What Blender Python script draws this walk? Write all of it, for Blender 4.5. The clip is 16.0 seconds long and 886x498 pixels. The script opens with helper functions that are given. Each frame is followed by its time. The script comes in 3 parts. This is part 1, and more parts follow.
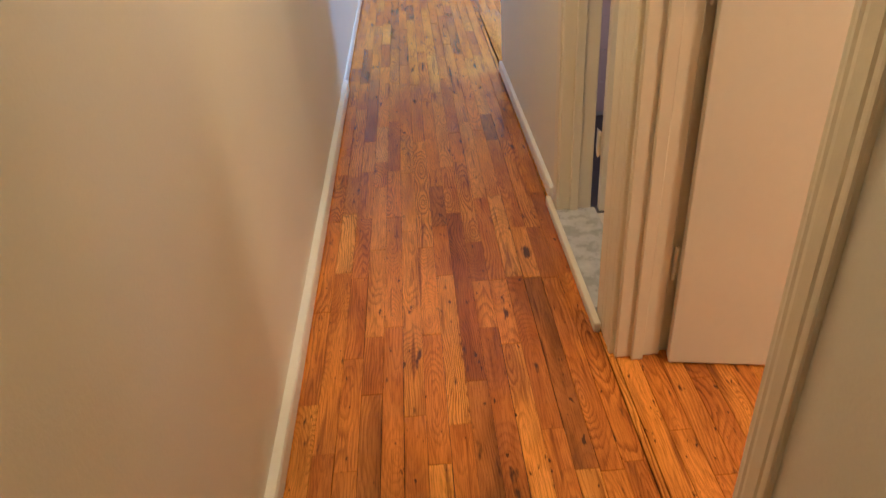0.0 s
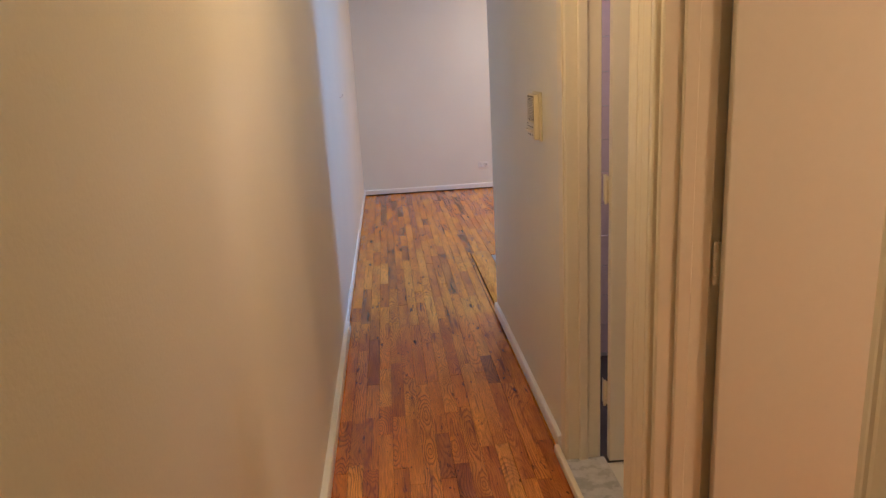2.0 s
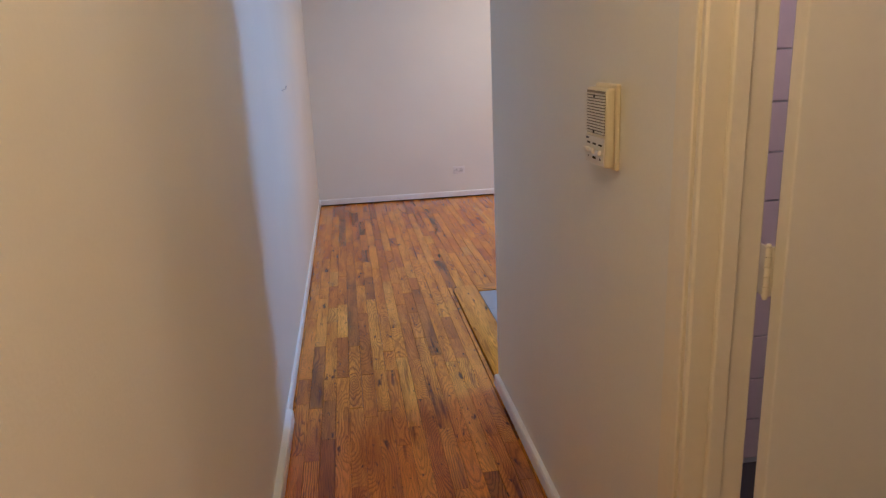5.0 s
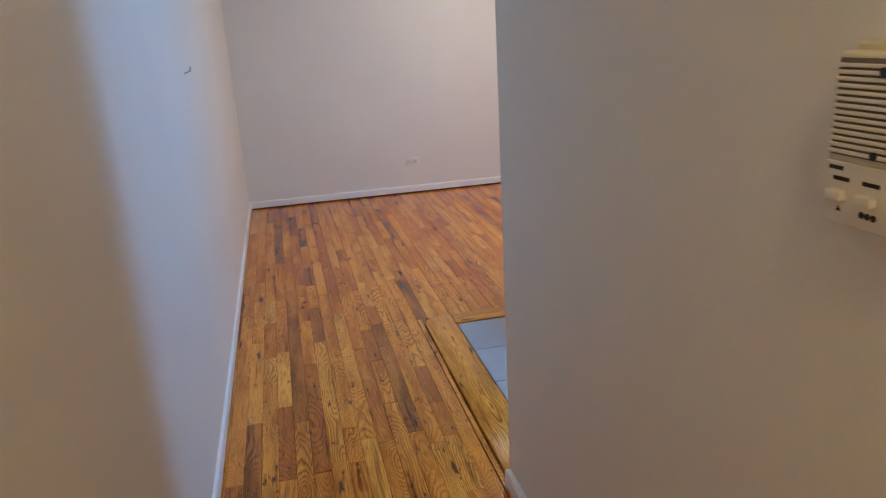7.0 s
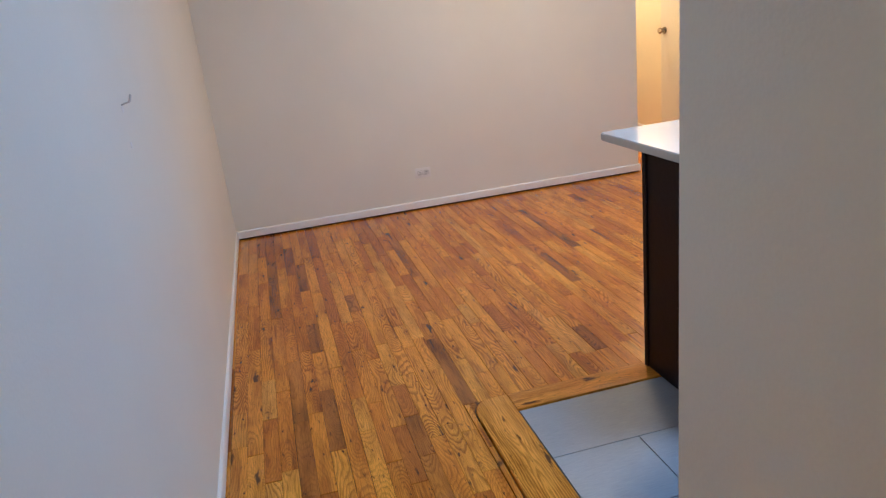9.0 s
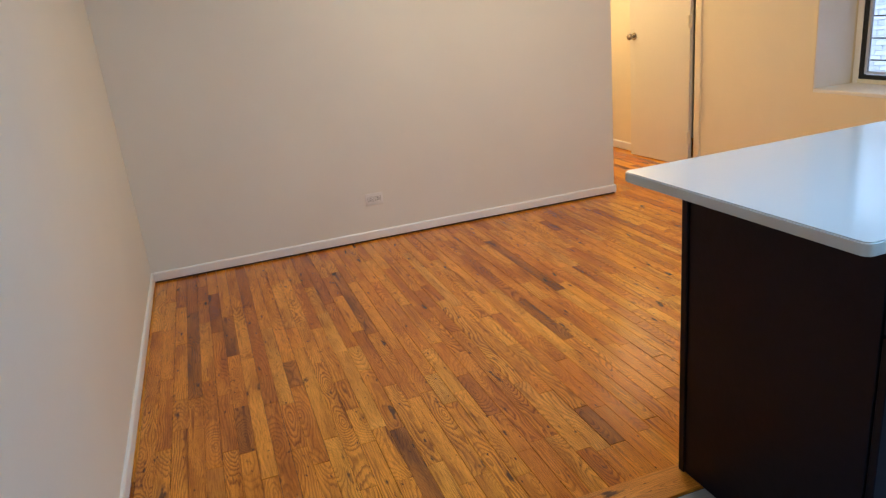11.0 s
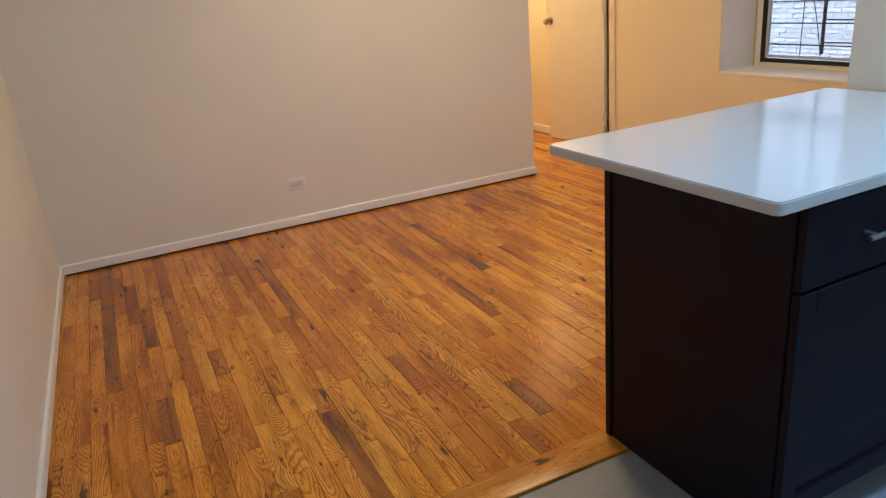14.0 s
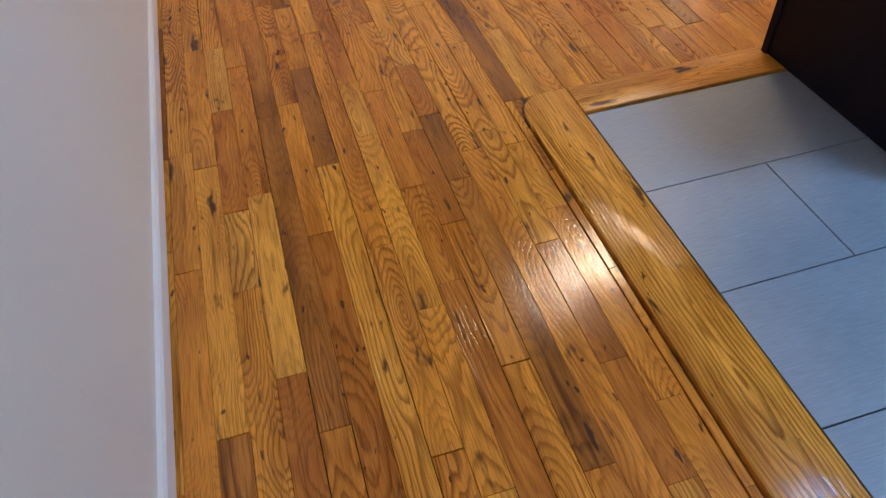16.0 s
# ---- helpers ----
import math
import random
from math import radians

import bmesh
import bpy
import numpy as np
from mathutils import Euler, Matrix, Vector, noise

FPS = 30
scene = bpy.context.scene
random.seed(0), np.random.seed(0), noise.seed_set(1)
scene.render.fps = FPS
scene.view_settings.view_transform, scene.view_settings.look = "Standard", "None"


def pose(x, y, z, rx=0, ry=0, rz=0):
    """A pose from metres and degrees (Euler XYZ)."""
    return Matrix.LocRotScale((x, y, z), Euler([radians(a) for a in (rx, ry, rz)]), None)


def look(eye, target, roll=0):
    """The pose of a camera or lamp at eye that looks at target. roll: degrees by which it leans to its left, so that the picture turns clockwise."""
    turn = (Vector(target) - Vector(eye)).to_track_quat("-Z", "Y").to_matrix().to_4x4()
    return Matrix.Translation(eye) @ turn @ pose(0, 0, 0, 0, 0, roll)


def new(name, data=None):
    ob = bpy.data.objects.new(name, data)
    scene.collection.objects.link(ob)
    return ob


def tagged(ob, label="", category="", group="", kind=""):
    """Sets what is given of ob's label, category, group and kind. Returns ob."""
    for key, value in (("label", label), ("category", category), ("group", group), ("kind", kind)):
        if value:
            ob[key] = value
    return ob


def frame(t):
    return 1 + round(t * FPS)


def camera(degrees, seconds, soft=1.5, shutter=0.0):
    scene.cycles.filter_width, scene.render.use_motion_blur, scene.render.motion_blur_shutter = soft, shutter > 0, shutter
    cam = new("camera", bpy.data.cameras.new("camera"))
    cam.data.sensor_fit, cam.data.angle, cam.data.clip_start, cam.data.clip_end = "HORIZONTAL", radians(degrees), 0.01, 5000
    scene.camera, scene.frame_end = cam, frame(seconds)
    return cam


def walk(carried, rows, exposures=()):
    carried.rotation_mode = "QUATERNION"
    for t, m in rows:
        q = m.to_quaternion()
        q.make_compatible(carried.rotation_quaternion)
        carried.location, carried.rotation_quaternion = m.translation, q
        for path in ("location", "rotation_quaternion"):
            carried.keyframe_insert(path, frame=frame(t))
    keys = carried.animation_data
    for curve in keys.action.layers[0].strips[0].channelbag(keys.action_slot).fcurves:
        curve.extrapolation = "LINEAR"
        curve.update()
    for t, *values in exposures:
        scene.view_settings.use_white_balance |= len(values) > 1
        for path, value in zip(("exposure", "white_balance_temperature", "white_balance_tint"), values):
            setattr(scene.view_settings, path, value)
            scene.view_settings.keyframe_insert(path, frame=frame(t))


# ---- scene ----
cam = camera(64.6, 16.0, soft=1.3, shutter=0.2)
PATH = [
    (0, (0.408, -2.055, 1.315), (0.439, -0.368, 0.241), -4.1),
    (0.5, (0.381, -2.102, 1.364), (0.427, -0.246, 0.62), -2.1),
    (1, (0.38, -2.09, 1.438), (0.473, -0.141, 1.0), -2.0),
    (1.5, (0.354, -2.082, 1.463), (0.477, -0.134, 1.028), -2.9),
    (2, (0.313, -2.057, 1.448), (0.447, -0.129, 0.934), -3.2),
    (2.5, (0.323, -1.953, 1.424), (0.488, -0.036, 0.879), -3.1),
    (3, (0.368, -1.776, 1.426), (0.558, 0.146, 0.907), -2.7),
    (3.5, (0.364, -1.583, 1.41), (0.556, 0.34, 0.895), -2.6),
    (4, (0.318, -1.343, 1.422), (0.511, 0.578, 0.902), -2.5),
    (6.5, (0.335, -0.185, 1.355), (0.715, 1.693, 0.781), -3.2),
    (7, (0.334, 0.07, 1.356), (0.74, 1.935, 0.757), -3.4),
    (7.5, (0.296, 0.329, 1.342), (0.7, 2.182, 0.706), -4.0),
    (8, (0.285, 0.577, 1.375), (0.691, 2.426, 0.731), -5.9),
    (8.5, (0.305, 0.78, 1.379), (0.716, 2.628, 0.734), -6.4),
    (9, (0.351, 0.991, 1.39), (0.769, 2.839, 0.75), -6.4),
    (11.5, (0.478, 1.886, 1.371), (1.194, 3.639, 0.726), -5.3),
    (12, (0.491, 2.019, 1.375), (1.486, 3.618, 0.703), -5.7),
    (12.5, (0.487, 2.025, 1.381), (1.572, 3.562, 0.7), -5.3),
    (13, (0.469, 1.888, 1.373), (1.521, 3.448, 0.694), -4.7),
    (13.5, (0.438, 1.736, 1.352), (1.304, 3.408, 0.677), -5.1),
    (14, (0.437, 1.706, 1.339), (1.206, 3.418, 0.647), -5.2),
    (14.5, (0.408, 1.765, 1.296), (1.081, 3.462, 0.48), -5.0),
    (15, (0.349, 1.827, 1.182), (0.89, 3.426, 0.109), -4.7),
    (15.5, (0.338, 1.83, 1.109), (0.726, 3.228, -0.268), -5.0),
    (16, (0.321, 1.802, 1.071), (0.657, 3.124, -0.392), -3.4),
]
walk(cam, [(t, look(eye, target, roll)) for t, eye, target, roll in PATH],
     exposures=[(0.0, 0.62, 5000, 13), (0.5, 0.44, 5050, 16), (1.0, 0.30, 5050, 17), (2.0, 0.10, 5400, 21), (3.0, 0.06, 5400, 21), (4.0, -0.04, 5250, 21),
                (6.5, 0.0, 4950, 15), (7.5, -0.02, 4950, 14), (9.0, 0.04, 5300, 14), (11.5, -0.05, 5780, 8), (12.0, -0.09, 5830, 9),
                (13.5, -0.12, 6250, 13), (14.5, -0.16, 6150, 12), (15.0, -0.02, 5950, 13), (16.0, 0.10, 5500, 17)])

# ---- world and lights ----
world = bpy.data.worlds.new("overcast_sky")
scene.world = world
world.use_nodes = True
wn = world.node_tree.nodes
sky = wn.new("ShaderNodeTexSky")
sky.sky_type, sky.sun_disc = "NISHITA", False
sky.sun_elevation, sky.sun_rotation = radians(42), radians(200)
world.node_tree.links.new(sky.outputs["Color"], wn["Background"].inputs["Color"])
wn["Background"].inputs["Strength"].default_value = 0.70


def lamp(name, kind, m, energy, colour, size=0.1, size_y=0.0):
    data = bpy.data.lights.new(name, kind)
    data.energy, data.color = energy, colour
    if kind == "AREA":
        data.shape, data.size, data.size_y = "RECTANGLE", size, size_y
    elif kind == "SUN":
        data.angle = size
    else:
        data.shadow_soft_size = size
    ob = new(name, data)
    ob.matrix_world = m
    return ob


lamp("sun", "SUN", look((0, 0, 8), (3.0, 1.2, 3.0)), 0.8, (1.0, 0.95, 0.88), radians(12))
# bath, bedroom and passage values are for added, unseen lamps
LAMP_ROOM, LAMP_HALL, FILL_BATH, FILL_BEDROOM, FILL_PASSAGE, LAMP_KITCHEN = 69.0, 53.0, 56.0, 140.0, 175.0, 118.0
H = 2.52            # ceiling height
XR = 0.888          # face of the wall opposite the long wall of the hall
YF = 6.0            # far wall of the living room
XW = 4.06           # face of the window wall

# ---- materials ----


def material(name):
    m = bpy.data.materials.new(name)
    m.use_nodes = True
    return m, m.node_tree.nodes, m.node_tree.links, m.node_tree.nodes["Principled BSDF"]


def maths(n, l, op, a, b=None):
    k = n.new("ShaderNodeMath")
    k.operation = op
    for i, v in enumerate((a, b)):
        if v is None:
            continue
        if isinstance(v, (int, float)):
            k.inputs[i].default_value = v
        else:
            l.new(v, k.inputs[i])
    return k.outputs[0]


def noise_tex(n, l, vec, scale, detail=3.0, rough=0.55):
    k = n.new("ShaderNodeTexNoise")
    k.inputs["Scale"].default_value, k.inputs["Detail"].default_value, k.inputs["Roughness"].default_value = scale, detail, rough
    l.new(vec, k.inputs["Vector"])
    return k.outputs["Fac"]


def stretched(n, l, vec, sx, sy, sz):
    k = n.new("ShaderNodeVectorMath")
    k.operation = "MULTIPLY"
    l.new(vec, k.inputs[0])
    k.inputs[1].default_value = (sx, sy, sz)
    return k.outputs[0]


def ramp(n, l, fac, stops):
    k = n.new("ShaderNodeValToRGB")
    e = k.color_ramp.elements
    while len(e) < len(stops):
        e.new(0.5)
    for el, (pos, col) in zip(e, stops):
        el.position, el.color = pos, (*col, 1)
    l.new(fac, k.inputs["Fac"])
    return k.outputs["Color"]


def mixed(n, l, mode, fac, a, b):
    k = n.new("ShaderNodeMix")
    k.data_type, k.blend_type = "RGBA", mode
    for sock, v in ((k.inputs["Factor"], fac), (k.inputs["A"], a), (k.inputs["B"], b)):
        if isinstance(v, (int, float)):
            sock.default_value = v
        elif isinstance(v, tuple):
            sock.default_value = (*v, 1)
        else:
            l.new(v, sock)
    return k.outputs["Result"]


def bump(n, l, bs, height, strength, distance):
    k = n.new("ShaderNodeBump")
    k.inputs["Strength"].default_value, k.inputs["Distance"].default_value = strength, distance
    l.new(height, k.inputs["Height"])
    l.new(k.outputs["Normal"], bs.inputs["Normal"])


def paint(name, colour, rough, vary=0.05, relief=0.15, fine=90.0, metal=0.0, broad=1.7):
    """Paint, plaster, stone or metal with broad blotches, fine grain and a little relief."""
    m, n, l, bs = material(name)
    pos = n.new("ShaderNodeNewGeometry").outputs["Position"]
    a = noise_tex(n, l, pos, broad, 4)
    b = noise_tex(n, l, pos, fine, 3)
    both = maths(n, l, "ADD", maths(n, l, "MULTIPLY", a, 0.7), maths(n, l, "MULTIPLY", b, 0.3))
    lo = tuple(c * (1 - vary) for c in colour)
    hi = tuple(min(1, c * (1 + vary)) for c in colour)
    l.new(ramp(n, l, both, [(0.3, lo), (0.7, hi)]), bs.inputs["Base Color"])
    l.new(maths(n, l, "ADD", maths(n, l, "MULTIPLY", a, 0.16), rough - 0.08), bs.inputs["Roughness"])
    bs.inputs["Metallic"].default_value = metal
    bump(n, l, bs, b, relief, 0.002)
    return m


def oak(name, stops, island=False, across=False, rough=0.10, heart=(0.50, 0.38, 0.28), gloss=0.5, strip=0.057, origin=0.865, pith=None):
    """Varnished oak: each board has its own tone, growth rings cut into cathedrals, pores, knots and mineral streaks."""
    m, n, l, bs = material(name)
    geo = n.new("ShaderNodeNewGeometry")
    pos = geo.outputs["Position"]
    rnd = geo.outputs["Random Per Island"] if island else n.new("ShaderNodeObjectInfo").outputs["Random"]
    sep = n.new("ShaderNodeSeparateXYZ")
    l.new(pos, sep.inputs[0])
    u, v = (sep.outputs["Y"], sep.outputs["X"]) if across else (sep.outputs["X"], sep.outputs["Y"])

    def m2(op, a, b=None):
        return maths(n, l, op, a, b)

    def more(k):
        return m2("FRACT", m2("MULTIPLY", rnd, k))

    seed = m2("MULTIPLY", rnd, 61.0)
    comb = n.new("ShaderNodeCombineXYZ")
    l.new(u, comb.inputs[0]), l.new(v, comb.inputs[1]), l.new(seed, comb.inputs[2])
    vec = comb.outputs[0]
    # growth rings: distance from the pith line, which wanders along the board above and below its face
    side = m2("SUBTRACT", m2("FRACT", m2("DIVIDE", m2("SUBTRACT", u, origin), strip)), m2("ADD", m2("MULTIPLY", more(7.13), 1.3), -0.15) if pith is None else pith)
    side = m2("MULTIPLY", side, strip)
    slow = n.new("ShaderNodeCombineXYZ")
    l.new(seed, slow.inputs[0]), l.new(m2("MULTIPLY", v, 1.5), slow.inputs[1])
    depth = m2("MULTIPLY", m2("SUBTRACT", noise_tex(n, l, slow.outputs[0], 1.0, 1.0, 0.4), 0.5), 0.34)
    warp = m2("MULTIPLY", m2("SUBTRACT", noise_tex(n, l, stretched(n, l, vec, 26.0, 4.5, 1.0), 1.0, 2), 0.5), 0.020)
    rough_edge = m2("MULTIPLY", m2("SUBTRACT", noise_tex(n, l, stretched(n, l, vec, 190.0, 11.0, 1.0), 1.0, 2), 0.5), 0.0034)
    dist = m2("SQRT", m2("ADD", m2("MULTIPLY", side, side), m2("MULTIPLY", depth, depth)))
    dist = m2("ADD", m2("ADD", dist, warp), rough_edge)
    ring = m2("FRACT", m2("DIVIDE", dist, m2("ADD", m2("MULTIPLY", more(31.7), 0.0040), 0.0050)))
    grain = ramp(n, l, ring, [(0.0, (0.10, 0.10, 0.10)), (0.42, (0.08, 0.08, 0.08)), (0.72, (0.75, 0.75, 0.75)), (0.86, (1.0, 1.0, 1.0)), (0.99, (0.12, 0.12, 0.12))])
    where = noise_tex(n, l, stretched(n, l, vec, 9.0, 1.4, 1.3), 1.0, 2)
    grain = m2("MULTIPLY", grain, ramp(n, l, where, [(0.38, (0.35, 0.35, 0.35)), (0.60, (1.0, 1.0, 1.0))]))
    grain = m2("MULTIPLY", grain, m2("ADD", m2("MULTIPLY", more(91.3), 0.50), 0.48))
    pores = noise_tex(n, l, stretched(n, l, vec, 560.0, 15.0, 1.0), 1.0, 2)
    cloud = noise_tex(n, l, stretched(n, l, vec, 16.0, 2.2, 1.0), 1.0, 3)
    base = ramp(n, l, rnd, stops)
    base = mixed(n, l, "MULTIPLY", 0.70, base, ramp(n, l, cloud, [(0.34, heart), (0.60, (1.0, 1.0, 1.0))]))
    base = mixed(n, l, "MULTIPLY", grain, base, (0.27, 0.17, 0.08))
    base = mixed(n, l, "MULTIPLY", 0.5, base, ramp(n, l, pores, [(0.38, (0.40, 0.30, 0.22)), (0.50, (1.0, 1.0, 1.0))]))
    streaks = noise_tex(n, l, stretched(n, l, vec, 46.0, 2.2, 1.0), 1.0, 2)
    base = mixed(n, l, "MULTIPLY", ramp(n, l, streaks, [(0.62, (0, 0, 0)), (0.74, (0.85, 0.85, 0.85))]), base, (0.30, 0.20, 0.14))
    flecks = noise_tex(n, l, stretched(n, l, vec, 30.0, 7.0, 1.0), 1.0, 3)
    base = mixed(n, l, "MIX", ramp(n, l, flecks, [(0.655, (0, 0, 0)), (0.72, (0.92, 0.92, 0.92))]), base, (0.055, 0.020, 0.007))
    specks = noise_tex(n, l, stretched(n, l, vec, 66.0, 22.0, 1.0), 1.0, 2)
    base = mixed(n, l, "MIX", ramp(n, l, specks, [(0.685, (0, 0, 0)), (0.73, (0.9, 0.9, 0.9))]), base, (0.050, 0.018, 0.006))
    l.new(base, bs.inputs["Base Color"])
    bs.inputs["Specular IOR Level"].default_value = gloss
    wear = noise_tex(n, l, pos, 5.0, 4)
    l.new(m2("ADD", m2("MULTIPLY", wear, 0.16), rough - 0.06), bs.inputs["Roughness"])
    bump(n, l, bs, m2("ADD", m2("ADD", m2("MULTIPLY", wear, 1.2), m2("MULTIPLY", pores, 0.35)), m2("MULTIPLY", grain, -0.35)), 0.5, 0.0016)
    return m


def plain(name, colour, rough, metal=0.0, emit=0.0):
    m, n, l, bs = material(name)
    bs.inputs["Base Color"].default_value = (*colour, 1)
    bs.inputs["Roughness"].default_value, bs.inputs["Metallic"].default_value = rough, metal
    if emit:
        bs.inputs["Emission Color"].default_value, bs.inputs["Emission Strength"].default_value = (*colour, 1), emit
    return m


OAK_STOPS = [(0.0, (0.50, 0.155, 0.012)), (0.06, (0.58, 0.190, 0.014)), (0.14, (0.72, 0.245, 0.016)), (0.35, (0.80, 0.290, 0.019)),
             (0.6, (0.86, 0.335, 0.023)), (0.85, (0.91, 0.385, 0.030)), (1.0, (0.93, 0.440, 0.050))]
M_OAK = oak("oak_strip", OAK_STOPS)
M_OAK_REST = oak("oak_strip_joined", OAK_STOPS, island=True)
M_OAK_DARK = oak("oak_strip_dark", [(0.0, (0.46, 0.155, 0.015)), (1.0, (0.62, 0.225, 0.020))], heart=(0.26, 0.19, 0.15))
M_OAK_SADDLE = oak("oak_saddle", [(0.0, (0.84, 0.350, 0.034)), (1.0, (0.90, 0.390, 0.044))], rough=0.085, gloss=0.2, strip=0.143, origin=0.893, pith=0.52)
M_OAK_CROSS = oak("oak_saddle_cross", [(0.0, (0.86, 0.350, 0.040)), (1.0, (0.92, 0.400, 0.050))], across=True, rough=0.18, gloss=0.3, strip=0.114, origin=3.099, pith=0.4)
M_WALL = paint("wall_paint", (0.793, 0.768, 0.682), 0.50, 0.035, 0.22, 140)
M_CREAM = paint("cream_wall_paint", (0.86, 0.77, 0.57), 0.50, 0.035, 0.22, 140)
M_PALE = paint("pale_blue_paint", (0.55, 0.62, 0.63), 0.40, 0.03, 0.15, 120)
M_GREIGE = paint("greige_wall_paint", (0.62, 0.555, 0.45), 0.50, 0.035, 0.22, 140)
M_BASE = paint("white_gloss_paint", (0.86, 0.85, 0.82), 0.34, 0.03, 0.2, 60)
M_TRIM = paint("trim_paint", (0.82, 0.755, 0.60), 0.36, 0.04, 0.25, 60)
M_DOOR = paint("door_paint", (0.80, 0.755, 0.64), 0.42, 0.03, 0.12, 50)
M_CEIL = paint("ceiling_paint", (0.82, 0.81, 0.78), 0.7, 0.03, 0.2, 120)
M_DARK = paint("dark_gap", (0.035, 0.022, 0.015), 0.9, 0.2, 0.1)
M_GROUT = paint("grout", (0.035, 0.037, 0.042), 0.9, 0.2, 0.3)
M_MARBLE = paint("marble", (0.52, 0.52, 0.53), 0.28, 0.30, 0.05, 14, broad=22)
M_BATH_FLOOR = paint("white_floor_tile", (0.72, 0.70, 0.66), 0.3, 0.06, 0.05, 30)
M_SHADED_TILE = paint("shaded_floor_tile", (0.045, 0.042, 0.045), 0.4, 0.15, 0.2, 40)
M_ESPRESSO = paint("espresso_wood", (0.0105, 0.0078, 0.0135), 0.36, 0.30, 0.25, 45)
M_ESPRESSO.node_tree.nodes["Principled BSDF"].inputs["Specular IOR Level"].default_value = 0.12
M_QUARTZ = paint("quartz", (0.56, 0.58, 0.565), 0.11, 0.02, 0.02, 220)
M_STEEL = paint("brushed_steel", (0.62, 0.61, 0.60), 0.30, 0.06, 0.08, 300, 1.0)
M_CHROME = paint("worn_chrome", (0.36, 0.32, 0.28), 0.20, 0.08, 0.05, 80, 1.0)
M_FRIDGE = paint("fridge_grey", (0.17, 0.205, 0.26), 0.34, 0.05, 0.12, 260)
M_BLACK = paint("black_paint", (0.010, 0.011, 0.014), 0.5, 0.2, 0.1)
M_RUBBER = paint("black_rubber", (0.012, 0.012, 0.013), 0.55, 0.2, 0.1)
M_PLASTIC = paint("ivory_plastic", (0.76, 0.71, 0.60), 0.38, 0.03, 0.06, 150)
M_PLASTIC_Y = paint("yellowed_plastic", (0.74, 0.66, 0.45), 0.42, 0.04, 0.08, 120)
M_WHITE = paint("white_plastic", (0.82, 0.80, 0.76), 0.35, 0.02, 0.04, 120)
M_BRICK = paint("painted_brick", (0.72, 0.73, 0.75), 0.8, 0.10, 0.5, 28, broad=9)
M_YARD_MORTAR = paint("painted_mortar", (0.68, 0.69, 0.71), 0.9, 0.1, 0.8, 40, broad=7)
M_MORTAR = paint("mortar", (0.55, 0.56, 0.58), 0.9, 0.12, 0.6, 60)
M_YARD = paint("concrete", (0.32, 0.32, 0.31), 0.9, 0.15, 0.5, 30)
M_BATH = paint("bath_tile_glaze", (0.62, 0.51, 0.52), 0.25, 0.05, 0.04, 30)
M_WARM = plain("lamp_glass_warm", (1.0, 0.745, 0.42), 0.4, 0, LAMP_ROOM)
M_HALL = plain("lamp_glass_hall", (1.0, 0.665, 0.27), 0.4, 0, LAMP_HALL)
M_KITCHEN = plain("lamp_glass_kitchen", (0.36, 0.65, 1.0), 0.4, 0, LAMP_KITCHEN)
M_BATH_FILL = plain("fill_glow_bath", (1.0, 0.74, 0.66), 0.4, 0, FILL_BATH)
M_BED_FILL = plain("fill_glow_bedroom", (1.0, 0.64, 0.31), 0.4, 0, FILL_BEDROOM)
M_PASS_FILL = plain("fill_glow_passage", (1.0, 0.73, 0.42), 0.4, 0, FILL_PASSAGE)


def tile_material():
    """Blue-grey porcelain with a brushed linen figure along each tile."""
    m, n, l, bs = material("grey_porcelain")
    pos = n.new("ShaderNodeNewGeometry").outputs["Position"]
    rnd = n.new("ShaderNodeObjectInfo").outputs["Random"]
    streak = noise_tex(n, l, stretched(n, l, pos, 22.0, 330.0, 1.0), 1.0, 3)
    cloud = noise_tex(n, l, pos, 4.0, 4)
    tone = maths(n, l, "ADD", maths(n, l, "MULTIPLY", streak, 0.55), maths(n, l, "ADD", maths(n, l, "MULTIPLY", cloud, 0.35), maths(n, l, "MULTIPLY", rnd, 0.1)))
    l.new(ramp(n, l, tone, [(0.3, (0.225, 0.235, 0.25)), (0.7, (0.34, 0.35, 0.365))]), bs.inputs["Base Color"])
    l.new(maths(n, l, "ADD", maths(n, l, "MULTIPLY", streak, 0.25), 0.24), bs.inputs["Roughness"])
    bump(n, l, bs, streak, 0.35, 0.0012)
    return m


M_TILE = tile_material()


def glass_material():
    m, n, l, bs = material("window_glass")
    bs.inputs["Base Color"].default_value = (0.97, 0.99, 1.0, 1)
    bs.inputs["Roughness"].default_value, bs.inputs["Transmission Weight"].default_value, bs.inputs["IOR"].default_value = 0.0, 1.0, 1.45
    return m


M_GLASS = glass_material()

# ---- mesh helpers ----


def box(bm, x0, y0, z0, x1, y1, z1, edge=0.0, seg=1):
    """A box from corner to corner, its edges rounded by edge."""
    r = bmesh.ops.create_cube(bm, size=1.0)
    vs = r["verts"]
    bmesh.ops.scale(bm, vec=(x1 - x0, y1 - y0, z1 - z0), verts=vs)
    bmesh.ops.translate(bm, vec=((x0 + x1) / 2, (y0 + y1) / 2, (z0 + z1) / 2), verts=vs)
    if edge:
        es = list({e for v in vs for e in v.link_edges})
        bmesh.ops.bevel(bm, geom=es, offset=edge, segments=seg, affect="EDGES", profile=0.5)
    return bm


def boxed(*a, **k):
    return box(bmesh.new(), *a, **k)


